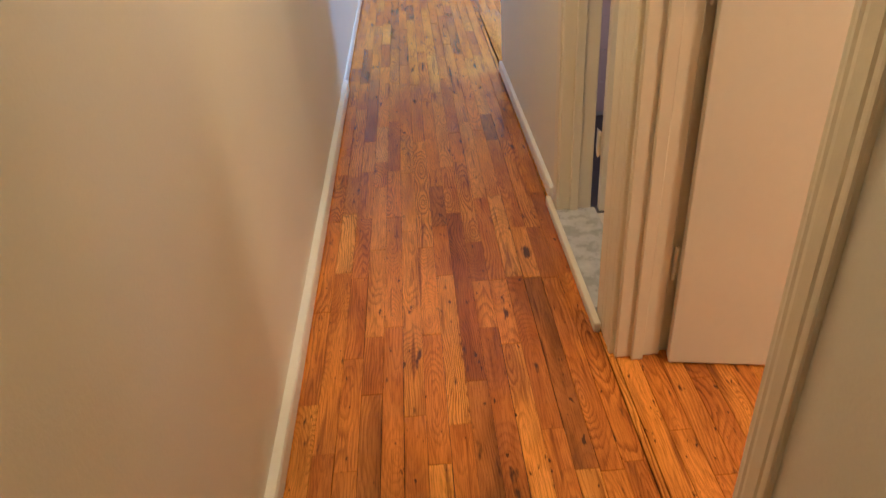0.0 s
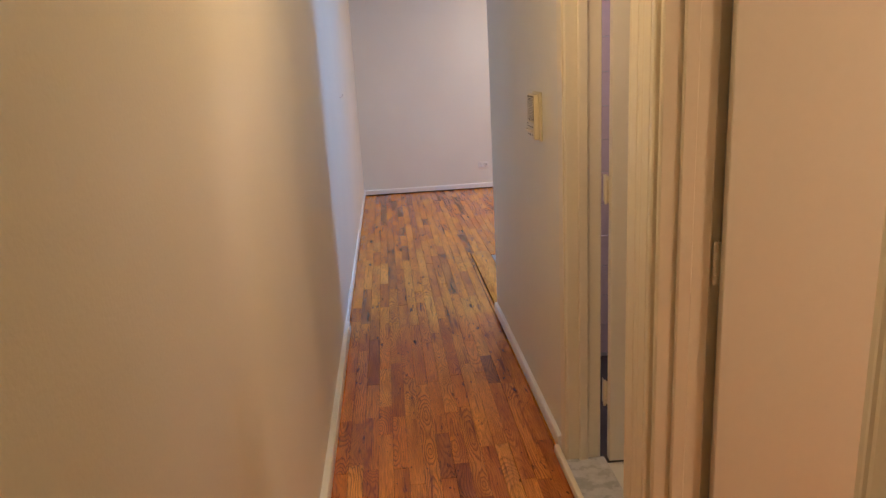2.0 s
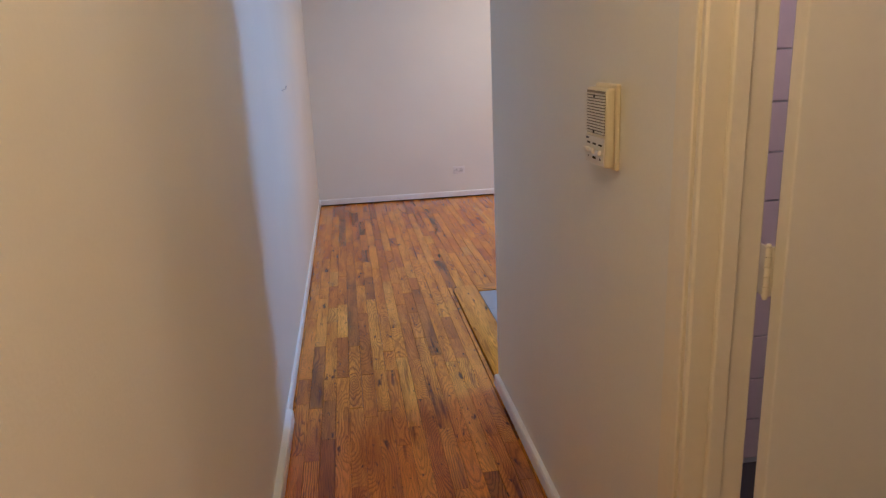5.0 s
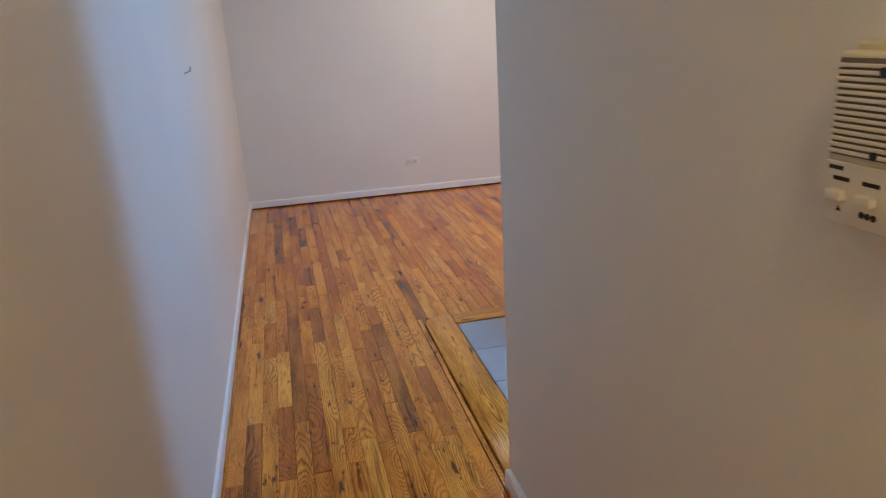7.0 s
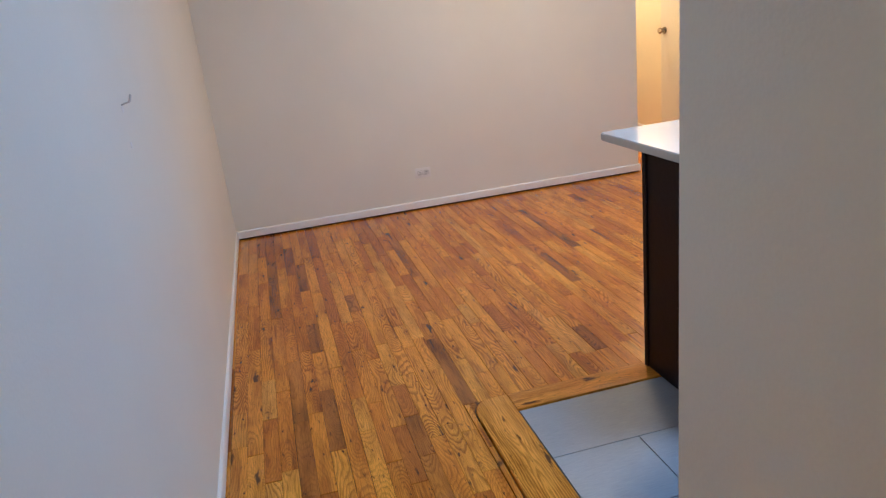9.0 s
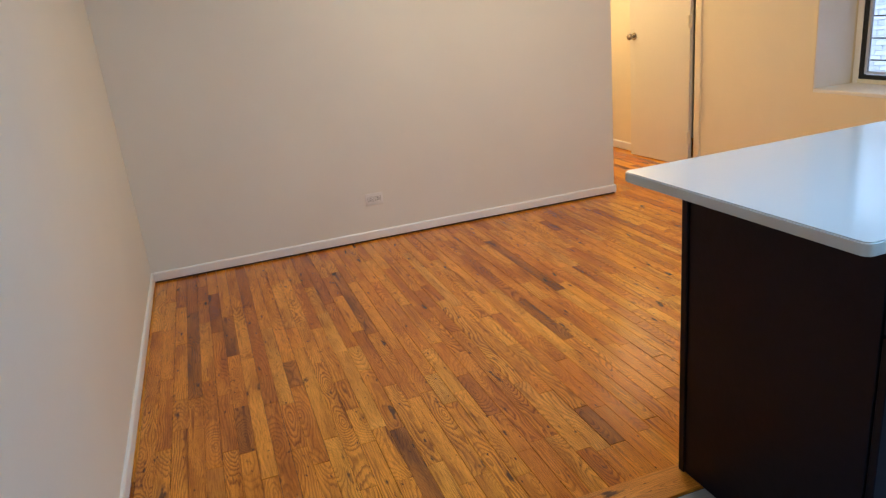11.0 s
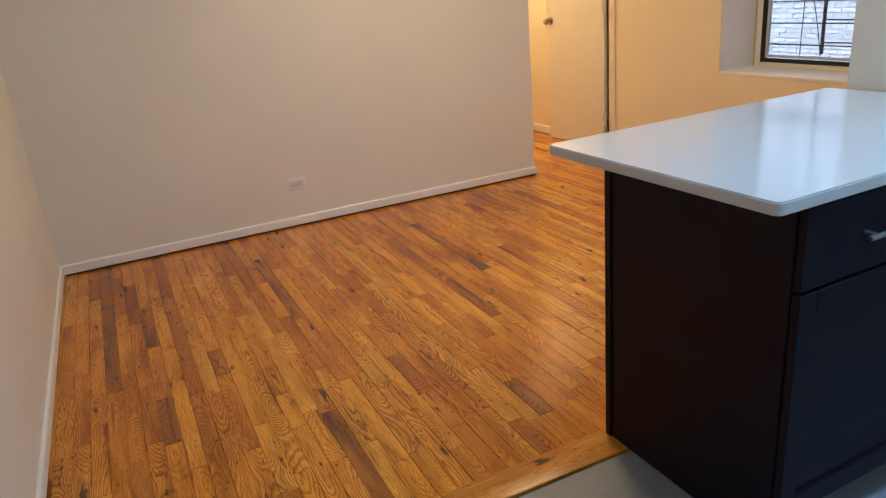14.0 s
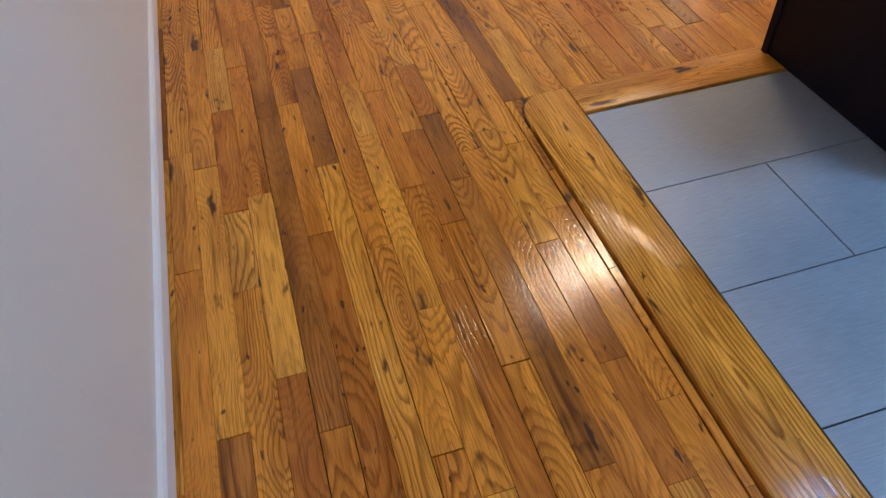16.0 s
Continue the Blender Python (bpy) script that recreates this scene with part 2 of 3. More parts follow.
def rod(bm, a, b, r, sides=12, r2=None):
    """A round bar from a to b."""
    a, b = Vector(a), Vector(b)
    d = b - a
    m = Matrix.Translation((a + b) / 2) @ d.to_track_quat("Z", "Y").to_matrix().to_4x4()
    bmesh.ops.create_cone(bm, cap_ends=True, segments=sides, radius1=r, radius2=r if r2 is None else r2, depth=d.length, matrix=m)
    return bm


def mesh_of(name, bm, mat, smooth=False):
    me = bpy.data.meshes.new(name)
    bmesh.ops.recalc_face_normals(bm, faces=bm.faces)
    if smooth:
        for f in bm.faces:
            f.smooth = True
    bm.to_mesh(me)
    bm.free()
    me.materials.append(mat)
    if smooth:
        me.set_sharp_from_angle(angle=radians(35))
    return me


def part(name, bm, mat, parent=None, label="", smooth=False):
    ob = new(name, mesh_of(name, bm, mat, smooth))
    ob.parent = parent
    if label:
        tagged(ob, label)
    return ob


def thing(name, label, category, group="", m=None):
    ob = tagged(new(name), label, category, group)
    ob.empty_display_size = 0.1
    if m is not None:
        ob.matrix_world = m
    return ob


def structure(name, bm, mat, label, category, smooth=False):
    return tagged(part(name, bm, mat, None, "", smooth), label, category, "", "structure")


def slab(axis, a0, a1, u0, u1, z0, z1, holes=()):
    """An upright wall whose thickness runs from a0 to a1 along the axis, with holes (u0, u1, z0, z1) right through it."""
    us = sorted({u0, u1, *[v for h in holes for v in h[:2]]})
    zs = sorted({z0, z1, *[v for h in holes for v in h[2:]]})
    us, zs = [v for v in us if u0 <= v <= u1], [v for v in zs if z0 <= v <= z1]
    solid = {(i, j) for i in range(len(us) - 1) for j in range(len(zs) - 1)
             if not any(h[0] < (us[i] + us[i + 1]) / 2 < h[1] and h[2] < (zs[j] + zs[j + 1]) / 2 < h[3] for h in holes)}
    bm = bmesh.new()
    seen = {}

    def vert(a, u, z):
        k = (a, u, z)
        if k not in seen:
            seen[k] = bm.verts.new((a, u, z) if axis == "x" else (u, a, z))
        return seen[k]

    for i, j in solid:
        ua, ub, za, zb = us[i], us[i + 1], zs[j], zs[j + 1]
        for a in (a0, a1):
            bm.faces.new([vert(a, ua, za), vert(a, ub, za), vert(a, ub, zb), vert(a, ua, zb)])
        for nb, (p, q) in (((i - 1, j), ((ua, za), (ua, zb))), ((i + 1, j), ((ub, za), (ub, zb))),
                           ((i, j - 1), ((ua, za), (ub, za))), ((i, j + 1), ((ua, zb), (ub, zb)))):
            if nb not in solid:
                bm.faces.new([vert(a0, *p), vert(a0, *q), vert(a1, *q), vert(a1, *p)])
    return bm


# ---- the shell ----
D1 = (-0.43, 0.205)      # bathroom doorway along the hall
D2 = (-1.315, -0.600)     # bedroom doorway along the hall
D3 = (6.255, 7.03)       # closet doorway in the window wall
WIN = (4.06, 5.15, 0.668, 2.10)
structure("wall_hall_long", slab("x", -0.12, 0.0, -3.3, 6.12, -0.02, H), M_WALL, "long cream painted plaster wall of the hall", "wall")
structure("wall_hall_doors", slab("x", XR, 1.0, -3.3, 1.836, -0.02, H, [(*D1, -0.03, 2.04), (*D2, -0.03, 2.04)]), M_WALL,
          "cream painted plaster wall with two doorways", "wall")
structure("wall_far", slab("y", YF, 6.12, 0.0, 3.165, -0.02, H), M_WALL, "off-white painted plaster wall of the living room", "wall")
structure("wall_passage", slab("x", 3.045, 3.165, 6.12, 8.2, -0.02, H), M_CREAM, "cream painted wall of the passage", "wall")
structure("wall_passage_end", slab("y", 8.2, 8.32, 3.045, 4.43, -0.02, H), M_CREAM, "cream painted wall closing the passage", "wall")
structure("wall_window", slab("x", XW, 4.43, 3.28, 8.2, -0.02, H, [(*D3, -0.03, 2.05), WIN]), M_CREAM,
          "thick cream painted wall with a deep window opening and a doorway", "wall")
structure("wall_partition", slab("y", 3.142, 3.28, 2.68, 4.87, -0.02, H), M_GREIGE, "greige painted partition ending behind the kitchen island", "wall")
structure("wall_kitchen_blue", boxed(2.6805, 3.136, 0.0, 4.749, 3.1415, H - 0.001), M_PALE, "pale blue painted kitchen side of the partition", "wall")
structure("wall_kitchen_end", slab("x", 4.75, 4.87, 1.10, 3.142, -0.02, H), M_WALL, "painted kitchen wall behind the refrigerator", "wall")
structure("wall_kitchen_back", slab("y", 1.10, 1.22, 1.0, 4.75, -0.02, H), M_WALL, "painted wall between kitchen and bathroom", "wall")
structure("wall_bath_end", slab("x", 2.6, 2.72, -0.46, 1.10, -0.02, H), M_WALL, "painted wall closing the bathroom", "wall")
structure("wall_bath_side", slab("y", -0.55, -0.46, 1.0, 4.0, -0.02, H), M_WALL, "painted wall between bathroom and bedroom", "wall")
structure("wall_bedroom_end", slab("x", 4.0, 4.12, -3.3, -0.46, -0.02, H), M_WALL, "painted wall closing the bedroom", "wall")
structure("wall_back", slab("y", -3.42, -3.3, -0.12, 4.12, -0.02, H), M_WALL, "cream painted wall closing the hall", "wall")
structure("wall_closet", slab("x", 5.2, 5.3, 6.1, 7.3, -0.02, H), M_WALL, "painted back wall of the closet", "wall")
structure("wall_closet_side_1", slab("y", 6.0, 6.1, 4.43, 5.3, -0.02, H), M_WALL, "painted side wall of the closet", "wall")
structure("wall_closet_side_2", slab("y", 7.3, 7.4, 4.43, 5.3, -0.02, H), M_WALL, "painted side wall of the closet", "wall")
structure("ceiling", boxed(-0.12, -3.42, H, 5.3, 8.32, H + 0.12), M_CEIL, "plain white painted ceiling", "ceiling")
structure("floor", boxed(-0.12, -3.42, -0.14, 5.3, 8.32, -0.021), M_DARK, "dark subfloor under the oak boards", "floor")


def ceiling_lamp(x, y, mat, label, r=0.15, deep=0.38):
    t = thing("ceiling_lamp", label, "ceiling lamp", m=pose(x, y, H))
    part("base_plate", rod(bmesh.new(), (0, 0, -0.03), (0, 0, 0), r + 0.015, 28), M_WHITE, t, "white metal rim", True)
    bm = bmesh.new()
    bmesh.ops.create_uvsphere(bm, u_segments=20, v_segments=12, radius=r)
    bmesh.ops.delete(bm, geom=[v for v in bm.verts if v.co.z > 0.001], context="VERTS")
    bmesh.ops.scale(bm, vec=(1, 1, deep), verts=bm.verts)
    bmesh.ops.translate(bm, vec=(0, 0, -0.031), verts=bm.verts)
    part("glass_shade", bm, mat, t, "glowing opal glass dome", True)
    return t


ceiling_lamp(2.15, 4.6, M_WARM, "lit opal glass dome lamp on the living room ceiling", 0.20, 0.26)
ceiling_lamp(0.45, -0.48, M_HALL, "lit opal glass dome lamp on the hall ceiling", 0.14)
ceiling_lamp(2.05, 2.20, M_KITCHEN, "lit cool white dome lamp on the kitchen ceiling", 0.17, 0.5)
# added out of view to light what shows through the bathroom door gap
ceiling_lamp(1.8, 0.55, M_BATH_FILL, "unseen dome lamp added to light the bathroom", 0.11)
# unseen fill, added to brighten the bedroom door leaf and jambs
ceiling_lamp(2.2, -2.0, M_BED_FILL, "unseen dome lamp added to light the open bedroom door", 0.13)
# added lamp, never in view: lifts the closet door and passage walls
ceiling_lamp(3.65, 7.3, M_PASS_FILL, "unseen dome lamp added to brighten the passage", 0.12)

# ---- baseboards ----


def baseboard(name, x0, y0, x1, y1, side, h=0.066, t=0.012, lift=0.008):
    """A baseboard along a wall's foot from one end to the other; side: the way in which it stands off the wall."""
    bm = bmesh.new()
    sx, sy = side
    prof = [(0.0, lift), (t - 0.002, lift), (t, lift + 0.003), (t, h - 0.008), (t - 0.004, h - 0.001), (0.0, h)]
    ends = [[bm.verts.new((x + sx * d, y + sy * d, z)) for d, z in prof] for x, y in ((x0, y0), (x1, y1))]
    for i in range(len(prof)):
        j = (i + 1) % len(prof)
        bm.faces.new([ends[0][i], ends[0][j], ends[1][j], ends[1][i]])
    bm.faces.new(ends[0])
    bm.faces.new(ends[1][::-1])
    return structure(name, bm, M_BASE, "white painted wooden baseboard", "baseboard")


bl = baseboard("baseboard_long_wall", 0, 1.70, 0, YF, (1, 0), lift=0.011)
# dark strip painted in for the shade under the raised baseboard
part("gap_shade", boxed(0.0005, 1.70, 0.0005, 0.003, YF - 0.013, 0.0105), M_DARK, bl, "dark strip standing in for the shade under the baseboard")
baseboard("baseboard_hall", 0, -3.3, 0, 1.70, (1, 0), 0.066, 0.026)
bf = baseboard("baseboard_far", 0.012, YF, 3.165, YF, (0, -1), lift=0.012)
# same painted strip of shade along the far wall
part("gap_shade", boxed(0.013, YF - 0.003, 0.0005, 3.164, YF - 0.0005, 0.0115), M_DARK, bf, "dark strip standing in for the shade under the baseboard")
baseboard("baseboard_far_return", 3.165, YF - 0.012, 3.165, 8.2, (1, 0))
baseboard("baseboard_door_wall", XR, D1[1] + 0.076, XR, 1.836, (-1, 0), 0.062, 0.018)
baseboard("baseboard_door_wall_rear", XR, -3.3, XR, D2[0] - 0.075, (-1, 0), 0.062, 0.012)
baseboard("baseboard_window_wall", XW, 3.281, XW, D3[0] - 0.07, (-1, 0), 0.075)
baseboard("baseboard_window_wall_far", XW, D3[1] + 0.07, XW, 8.2, (-1, 0), 0.075)
baseboard("baseboard_passage_end", 3.177, 8.2, XW - 0.012, 8.2, (0, -1), 0.075)

# ---- door frames ----


def casing(name, x, y0, y1, z1, depth=0.018, z0=0.0, flat=False):
    """An upright moulded casing on the hall wall: flat board, a groove and a raised back band."""
    bm = bmesh.new()
    w = y1 - y0
    if flat:
        prof = [(0, 0), (0, -depth * 0.8), (0.05 * w, -depth), (0.62 * w, -depth), (0.66 * w, -depth * 0.6), (w, -depth * 0.5), (w, 0)]
    else:
        prof = [(0, 0), (0, -depth * 0.7), (0.04 * w, -depth * 0.95), (0.10 * w, -depth), (0.22 * w, -depth * 0.98), (0.28 * w, -depth * 0.45),
                (0.33 * w, -depth * 0.45), (0.38 * w, -depth * 0.8), (0.70 * w, -depth * 0.9), (0.82 * w, -depth * 0.8), (0.90 * w, -depth * 0.95), (w, -depth * 0.8), (w, 0)]
    rows = [[bm.verts.new((x + d, y0 + u, z)) for u, d in prof] for z in (z0, z1)]
    for i in range(len(prof)):
        j = (i + 1) % len(prof)
        bm.faces.new([rows[0][i], rows[0][j], rows[1][j], rows[1][i]])
    bm.faces.new(rows[0]), bm.faces.new(rows[1][::-1])
    return structure(name, bm, M_TRIM, "cream painted moulded door casing", "trim")


def jamb_set(tag, y0, y1):
    """The lining of a hall doorway with its stops."""
    for k, (a, b) in enumerate(((y0, y0 + 0.018), (y1 - 0.018, y1))):
        bm = boxed(XR - 0.004, a, 0.0, 1.006, b, 2.022, edge=0.004)
        structure(f"trim_jamb_{tag}_{k}", bm, M_TRIM, "cream painted door jamb", "trim")
    structure(f"trim_head_{tag}", boxed(XR - 0.004, y0, 2.0225, 1.006, y1, 2.04, edge=0.003), M_TRIM, "cream painted door head", "trim")
    s0 = y0 + 0.018
    structure(f"trim_stop_far_{tag}", boxed(0.925, y1 - 0.032, 0.0, 0.957, y1 - 0.0185, 2.022, edge=0.003), M_TRIM, "cream painted door stop", "trim")
    structure(f"trim_stop_{tag}", boxed(0.93, s0, 0.0, 0.962, s0 + 0.012, 2.022, edge=0.003), M_TRIM, "cream painted door stop", "trim")


jamb_set("bath", *D1)
jamb_set("bedroom", *D2)
casing("trim_casing_bath_far", XR, D1[1] + 0.002, D1[1] + 0.075, 2.11, 0.009, flat=True)
casing("trim_casing_bath_near", XR, D1[0] - 0.085, D1[0] - 0.002, 2.11, 0.012)
casing("trim_casing_bedroom_far", XR, D2[1] + 0.002, D1[0] - 0.086, 2.11, 0.015)
casing("trim_casing_bedroom_near", XR, D2[0] - 0.075, D2[0] - 0.002, 2.11, 0.012)
structure("trim_casing_closet_near", boxed(XW - 0.016, D3[0] - 0.07, 0, XW, D3[0] - 0.002, 2.12, edge=0.004), M_CREAM, "cream painted door casing", "trim")
structure("trim_casing_closet_far", boxed(XW - 0.016, D3[1] + 0.002, 0, XW, D3[1] + 0.07, 2.12, edge=0.004), M_CREAM, "cream painted door casing", "trim")


def hinge(parent, x, y, z, h=0.09, turn=0):
    """A painted butt hinge: two leaves and a knuckled pin."""
    bm = bmesh.new()
    box(bm, -0.032, -0.0015, -h / 2, 0.0, 0.0015, h / 2, 0.0006)
    box(bm, -0.0015, -0.034, -h / 2, 0.0015, 0.0, h / 2, 0.0006)
    for k in range(5):
        rod(bm, (0, 0, -h / 2 + k * h / 5 + 0.0006), (0, 0, -h / 2 + (k + 1) * h / 5 - 0.0006), 0.006, 12)
    for k in (-1, 1):
        rod(bm, (0, 0, k * h / 2), (0, 0, k * (h / 2 + 0.005)), 0.0045, 10)
    bmesh.ops.transform(bm, matrix=pose(x, y, z, 0, 0, turn), verts=bm.verts)
    return part("hinge", bm, M_TRIM, parent, "paint-covered butt hinge", True)


def knob(parent, x, y, z, side):
    """A round door knob on a rose; side: the way it stands off the leaf along y."""
    bm = bmesh.new()
    rod(bm, (x, y, z), (x, y + side * 0.008, z), 0.031, 20)
    rod(bm, (x, y + side * 0.008, z), (x, y + side * 0.035, z), 0.011, 14)
    r = bmesh.ops.create_uvsphere(bm, u_segments=18, v_segments=10, radius=0.027)
    bmesh.ops.transform(bm, matrix=Matrix.Translation((x, y + side * 0.050, z)) @ Matrix.Diagonal((1, 0.8, 1, 1)), verts=r["verts"])
    return part("door_knob", bm, M_CHROME, parent, "worn chrome knob", True)


def door(name, m, width, label, knobs=(-1, 1), height=1.985, gap=0.018):
    """A flush door leaf hinged at its origin, running along +x, its thickness along -y."""
    d = tagged(new(name), label, "door", "", "structure")
    d.matrix_world = m
    part("leaf", boxed(0.0, -0.036, gap, width, 0.0, gap + height, 0.003, 2), M_DOOR, d)
    for s in knobs:
        knob(d, width - 0.06, 0.0 if s > 0 else -0.036, 1.01, s)
    return d


d1 = door("door_1", pose(1.030, 0.188, 0, 0, 0, -3), 0.60, "cream flush bathroom door standing wide open")
for z in (0.27, 1.012, 1.78):
    hinge(d1, -0.008, 0.004, z, turn=180)
d2 = door("door_2", pose(1.024, -0.622, 0, 0, 0, -10), 0.64, "cream flush bedroom door standing wide open", height=1.997, gap=0.006)
for z in (0.30, 0.985, 1.78):
    hinge(d2, -0.008, 0.004, z, turn=180)
d3 = door("door_3", pose(4.035, 6.300, 0, 0, 0, 94), 0.715, "cream flush closet door standing slightly ajar", height=2.0, gap=0.006)
for z in (0.24, 1.115, 1.80):
    hinge(d3, -0.022, 0.003, z, turn=180)
structure("threshold", boxed(0.8735, D1[0] + 0.019, 0.0, 1.02, D1[1] - 0.019, 0.020, 0.004, 2), M_MARBLE, "white marble bathroom threshold", "threshold")
structure("trim_threshold", boxed(0.853, D1[0] - 0.075, 0.0, 0.873, D1[1] + 0.07, 0.034, 0.006, 3), M_TRIM, "cream painted wooden strip along the marble threshold", "trim")
# added strip: closes the hinge gap so that it catches the hall light
structure("trim_gap_backing_bedroom", boxed(1.0065, -0.602, 0.0, 1.034, -0.590, 2.022, 0.002), M_TRIM, "cream strip added behind the hinge gap to catch light", "trim")
structure("floor_bath_entry", boxed(1.021, -0.459, -0.0015, 1.60, 0.16, 0.006), M_BATH_FLOOR, "white tiled floor inside the bathroom door", "floor")
# the white floor goes on here; the door's shade is put into its colour
structure("floor_bath", boxed(1.021, -0.46, -0.02, 2.6, 1.09, 0.002), M_SHADED_TILE, "bathroom floor coloured dark for the shade behind the door", "floor")

# tiles on the bathroom wall behind its door
bt = tagged(new("wall_bath_tiles"), "lilac-grey glazed tiles on the bathroom wall", "wall tiles", "", "structure")
bt.matrix_world = pose(1.03, 1.085, 0)
bath_tile = mesh_of("tile", boxed(0.002, 0, 0.002, 0.148, 0.009, 0.148, 0.002), M_BATH)
for i in range(7):
    for j in range(12):
        o = new("tile", bath_tile)
        o.parent, o.location = bt, (i * 0.15, 0, 0.02 + j * 0.15)
structure("wall_bath_grout", boxed(1.03, 1.092, 0.0, 2.6, 1.0995, 2.2), M_MORTAR, "grey grout behind the bathroom tiles", "wall")

# ---- window ----
window = tagged(new("window_1"), "dark metal window in a deep white reveal", "window", "", "structure")
window.matrix_world = pose(4.385, 4.65, 0)
Y0, Y1, Z0, Z1 = -0.47, 0.455, 0.715, 2.06


def bar_x(y0, y1, z0, z1, x0=-0.03, x1=0.03, e=0.003):
    return boxed(x0, y0, z0, x1, y1, z1, e)


part("window_frame", bar_x(Y0, Y0 + 0.032, Z0, Z1, -0.012, 0.02), M_BLACK, window, "black metal frame")
part("window_frame", bar_x(Y1 - 0.032, Y1, Z0, Z1, -0.012, 0.02), M_BLACK, window, "black metal frame")
part("window_frame", bar_x(Y0 + 0.032, Y1 - 0.032, Z0, Z0 + 0.024, -0.012, 0.02), M_BLACK, window, "black metal frame")
part("window_frame", bar_x(Y0 + 0.032, Y1 - 0.032, Z1 - 0.032, Z1, -0.012, 0.02), M_BLACK, window, "black metal frame")
M_SASH = paint("sash_aluminium", (0.50, 0.54, 0.60), 0.4, 0.05, 0.1)
part("sash", bar_x(Y1 - 0.050, Y1 - 0.033, Z0 + 0.031, Z1 - 0.033, -0.008, 0.02), M_SASH, window, "grey aluminium sash")
part("sash", bar_x(Y0 + 0.033, Y0 + 0.050, Z0 + 0.031, Z1 - 0.033, -0.008, 0.02), M_SASH, window, "grey aluminium sash")
part("sash", bar_x(Y0 + 0.050, Y1 - 0.050, Z0 + 0.031, Z0 + 0.046, -0.008, 0.02), M_SASH, window, "grey aluminium sash")
part("sash", bar_x(Y0 + 0.050, Y1 - 0.050, 1.44, 1.48, -0.02, 0.02), M_BLACK, window, "black meeting rail")
for za, zb in ((Z0 + 0.046, 1.44), (1.48, Z1 - 0.033)):
    g = part("pane", boxed(0.004, Y0 + 0.050, za, 0.008, Y1 - 0.050, zb), M_GLASS, window, "clear glass pane")
    g.visible_shadow = False
for ya, yb in ((Y1, 0.499), (-0.589, Y0)):
    part("window_lining", bar_x(ya, yb, 0.690, 2.10, -0.012, 0.04, 0.002), M_BASE, window, "white painted lining")
# bottom lining is toned cream in place of the shade on it
part("window_lining", bar_x(Y0, Y1, 0.690, Z0, -0.018, 0.04, 0.002), M_TRIM, window, "cream-toned lining")
part("window_lining", bar_x(Y0, Y1, Z1, 2.10, -0.012, 0.04, 0.002), M_TRIM, window, "cream-toned lining")
part("reveal_panel", boxed(-0.3215, 0.4935, 0.691, -0.031, 0.4995, 2.095, 0.001), M_BASE, window, "white painted reveal")
part("reveal_panel", boxed(-0.3215, -0.5895, 0.691, -0.031, -0.5835, 2.095, 0.001), M_BASE, window, "white painted reveal")
part("window_sill", boxed(-0.3245, -0.589, 0.6685, 0.045, 0.499, 0.690, 0.004, 2), M_BASE, window, "white painted sill")

grille = thing("window_grille", "black iron security grille outside the window", "window grille", m=pose(4.62, 4.65, 0))
for y, w, z0 in ((0.192, 0.011, 0.745), (-0.133, 0.007, 0.80), (-0.458, 0.011, 0.745)):
    part("upright_bar", boxed(-0.006, y - w, z0, 0.006, y + w, 2.15, 0.002), M_BLACK, grille)
for k in range(10):
    z = 0.797 + k * 0.137
    part("cross_bar", rod(bmesh.new(), (0.011, -0.62, z), (0.011, 0.68, z), 0.0045, 8), M_BLACK, grille)
    part("short_bar", rod(bmesh.new(), (-0.011, -0.46, z + 0.023), (-0.011, 0.19, z + 0.023), 0.0045, 8), M_BLACK, grille)
for y in (-0.62, 0.68):
    part("side_bar", boxed(-0.012, y - 0.008, 0.66, 0.016, y + 0.008, 2.16, 0.002), M_BLACK, grille)
for y in (-0.60, 0.66):
    for z in (0.75, 1.4, 2.05):
        part("anchor", rod(bmesh.new(), (-0.195, y, z), (0.0, y, z), 0.008, 8), M_BLACK, grille)


def cable(name, pts, r, mat, label, category, parent=None):
    """A hanging cable along a smooth curve, as a mesh tube."""
    cu = bpy.data.curves.new(name, "CURVE")
    cu.dimensions, cu.bevel_depth, cu.bevel_resolution, cu.resolution_u = "3D", r, 2, 8
    sp = cu.splines.new("NURBS")
    sp.points.add(len(pts) - 1)
    for q, c in zip(sp.points, pts):
        q.co = (*c, 1)
    sp.use_endpoint_u, sp.order_u = True, 3
    cu.materials.append(mat)
    ob = new(name, cu)
    ob.parent = parent
    if label:
        tagged(ob, label, category)
    return ob


# ---- yard seen through the window ----
structure("ground", boxed(4.9, -40, -0.62, 90, 60, -0.55), M_YARD, "grey concrete yard", "ground")
yard = tagged(new("wall_yard"), "white painted brick wall of the neighbouring building", "brick wall", "", "structure")
part("mortar", boxed(8.62, 0.0, -0.56, 8.9, 16.0, 5.2), M_YARD_MORTAR, yard, "recessed grey mortar bed")
for pts, how in (([(8.5, 8.03, 5.1), (8.5, 8.04, 2.6), (8.5, 8.04, 1.07), (8.5, 8.06, 0.1), (8.52, 8.06, -0.55)], "straight"),
                 ([(8.5, 8.35, 5.1), (8.5, 8.18, 2.6), (8.5, 7.99, 1.07), (8.5, 7.77, 0.31), (8.52, 7.66, -0.55)], "askew"),
                 ([(8.5, 6.95, 5.1), (8.5, 7.06, 2.2), (8.5, 7.02, 1.03), (8.5, 7.0, 0.68), (8.5, 7.08, 0.42), (8.5, 7.17, 0.12), (8.52, 7.2, -0.55)], "in waves")):
    cable("cable", pts, 0.006, M_RUBBER, f"thin black cable hanging {how} down the brick wall", "cable")

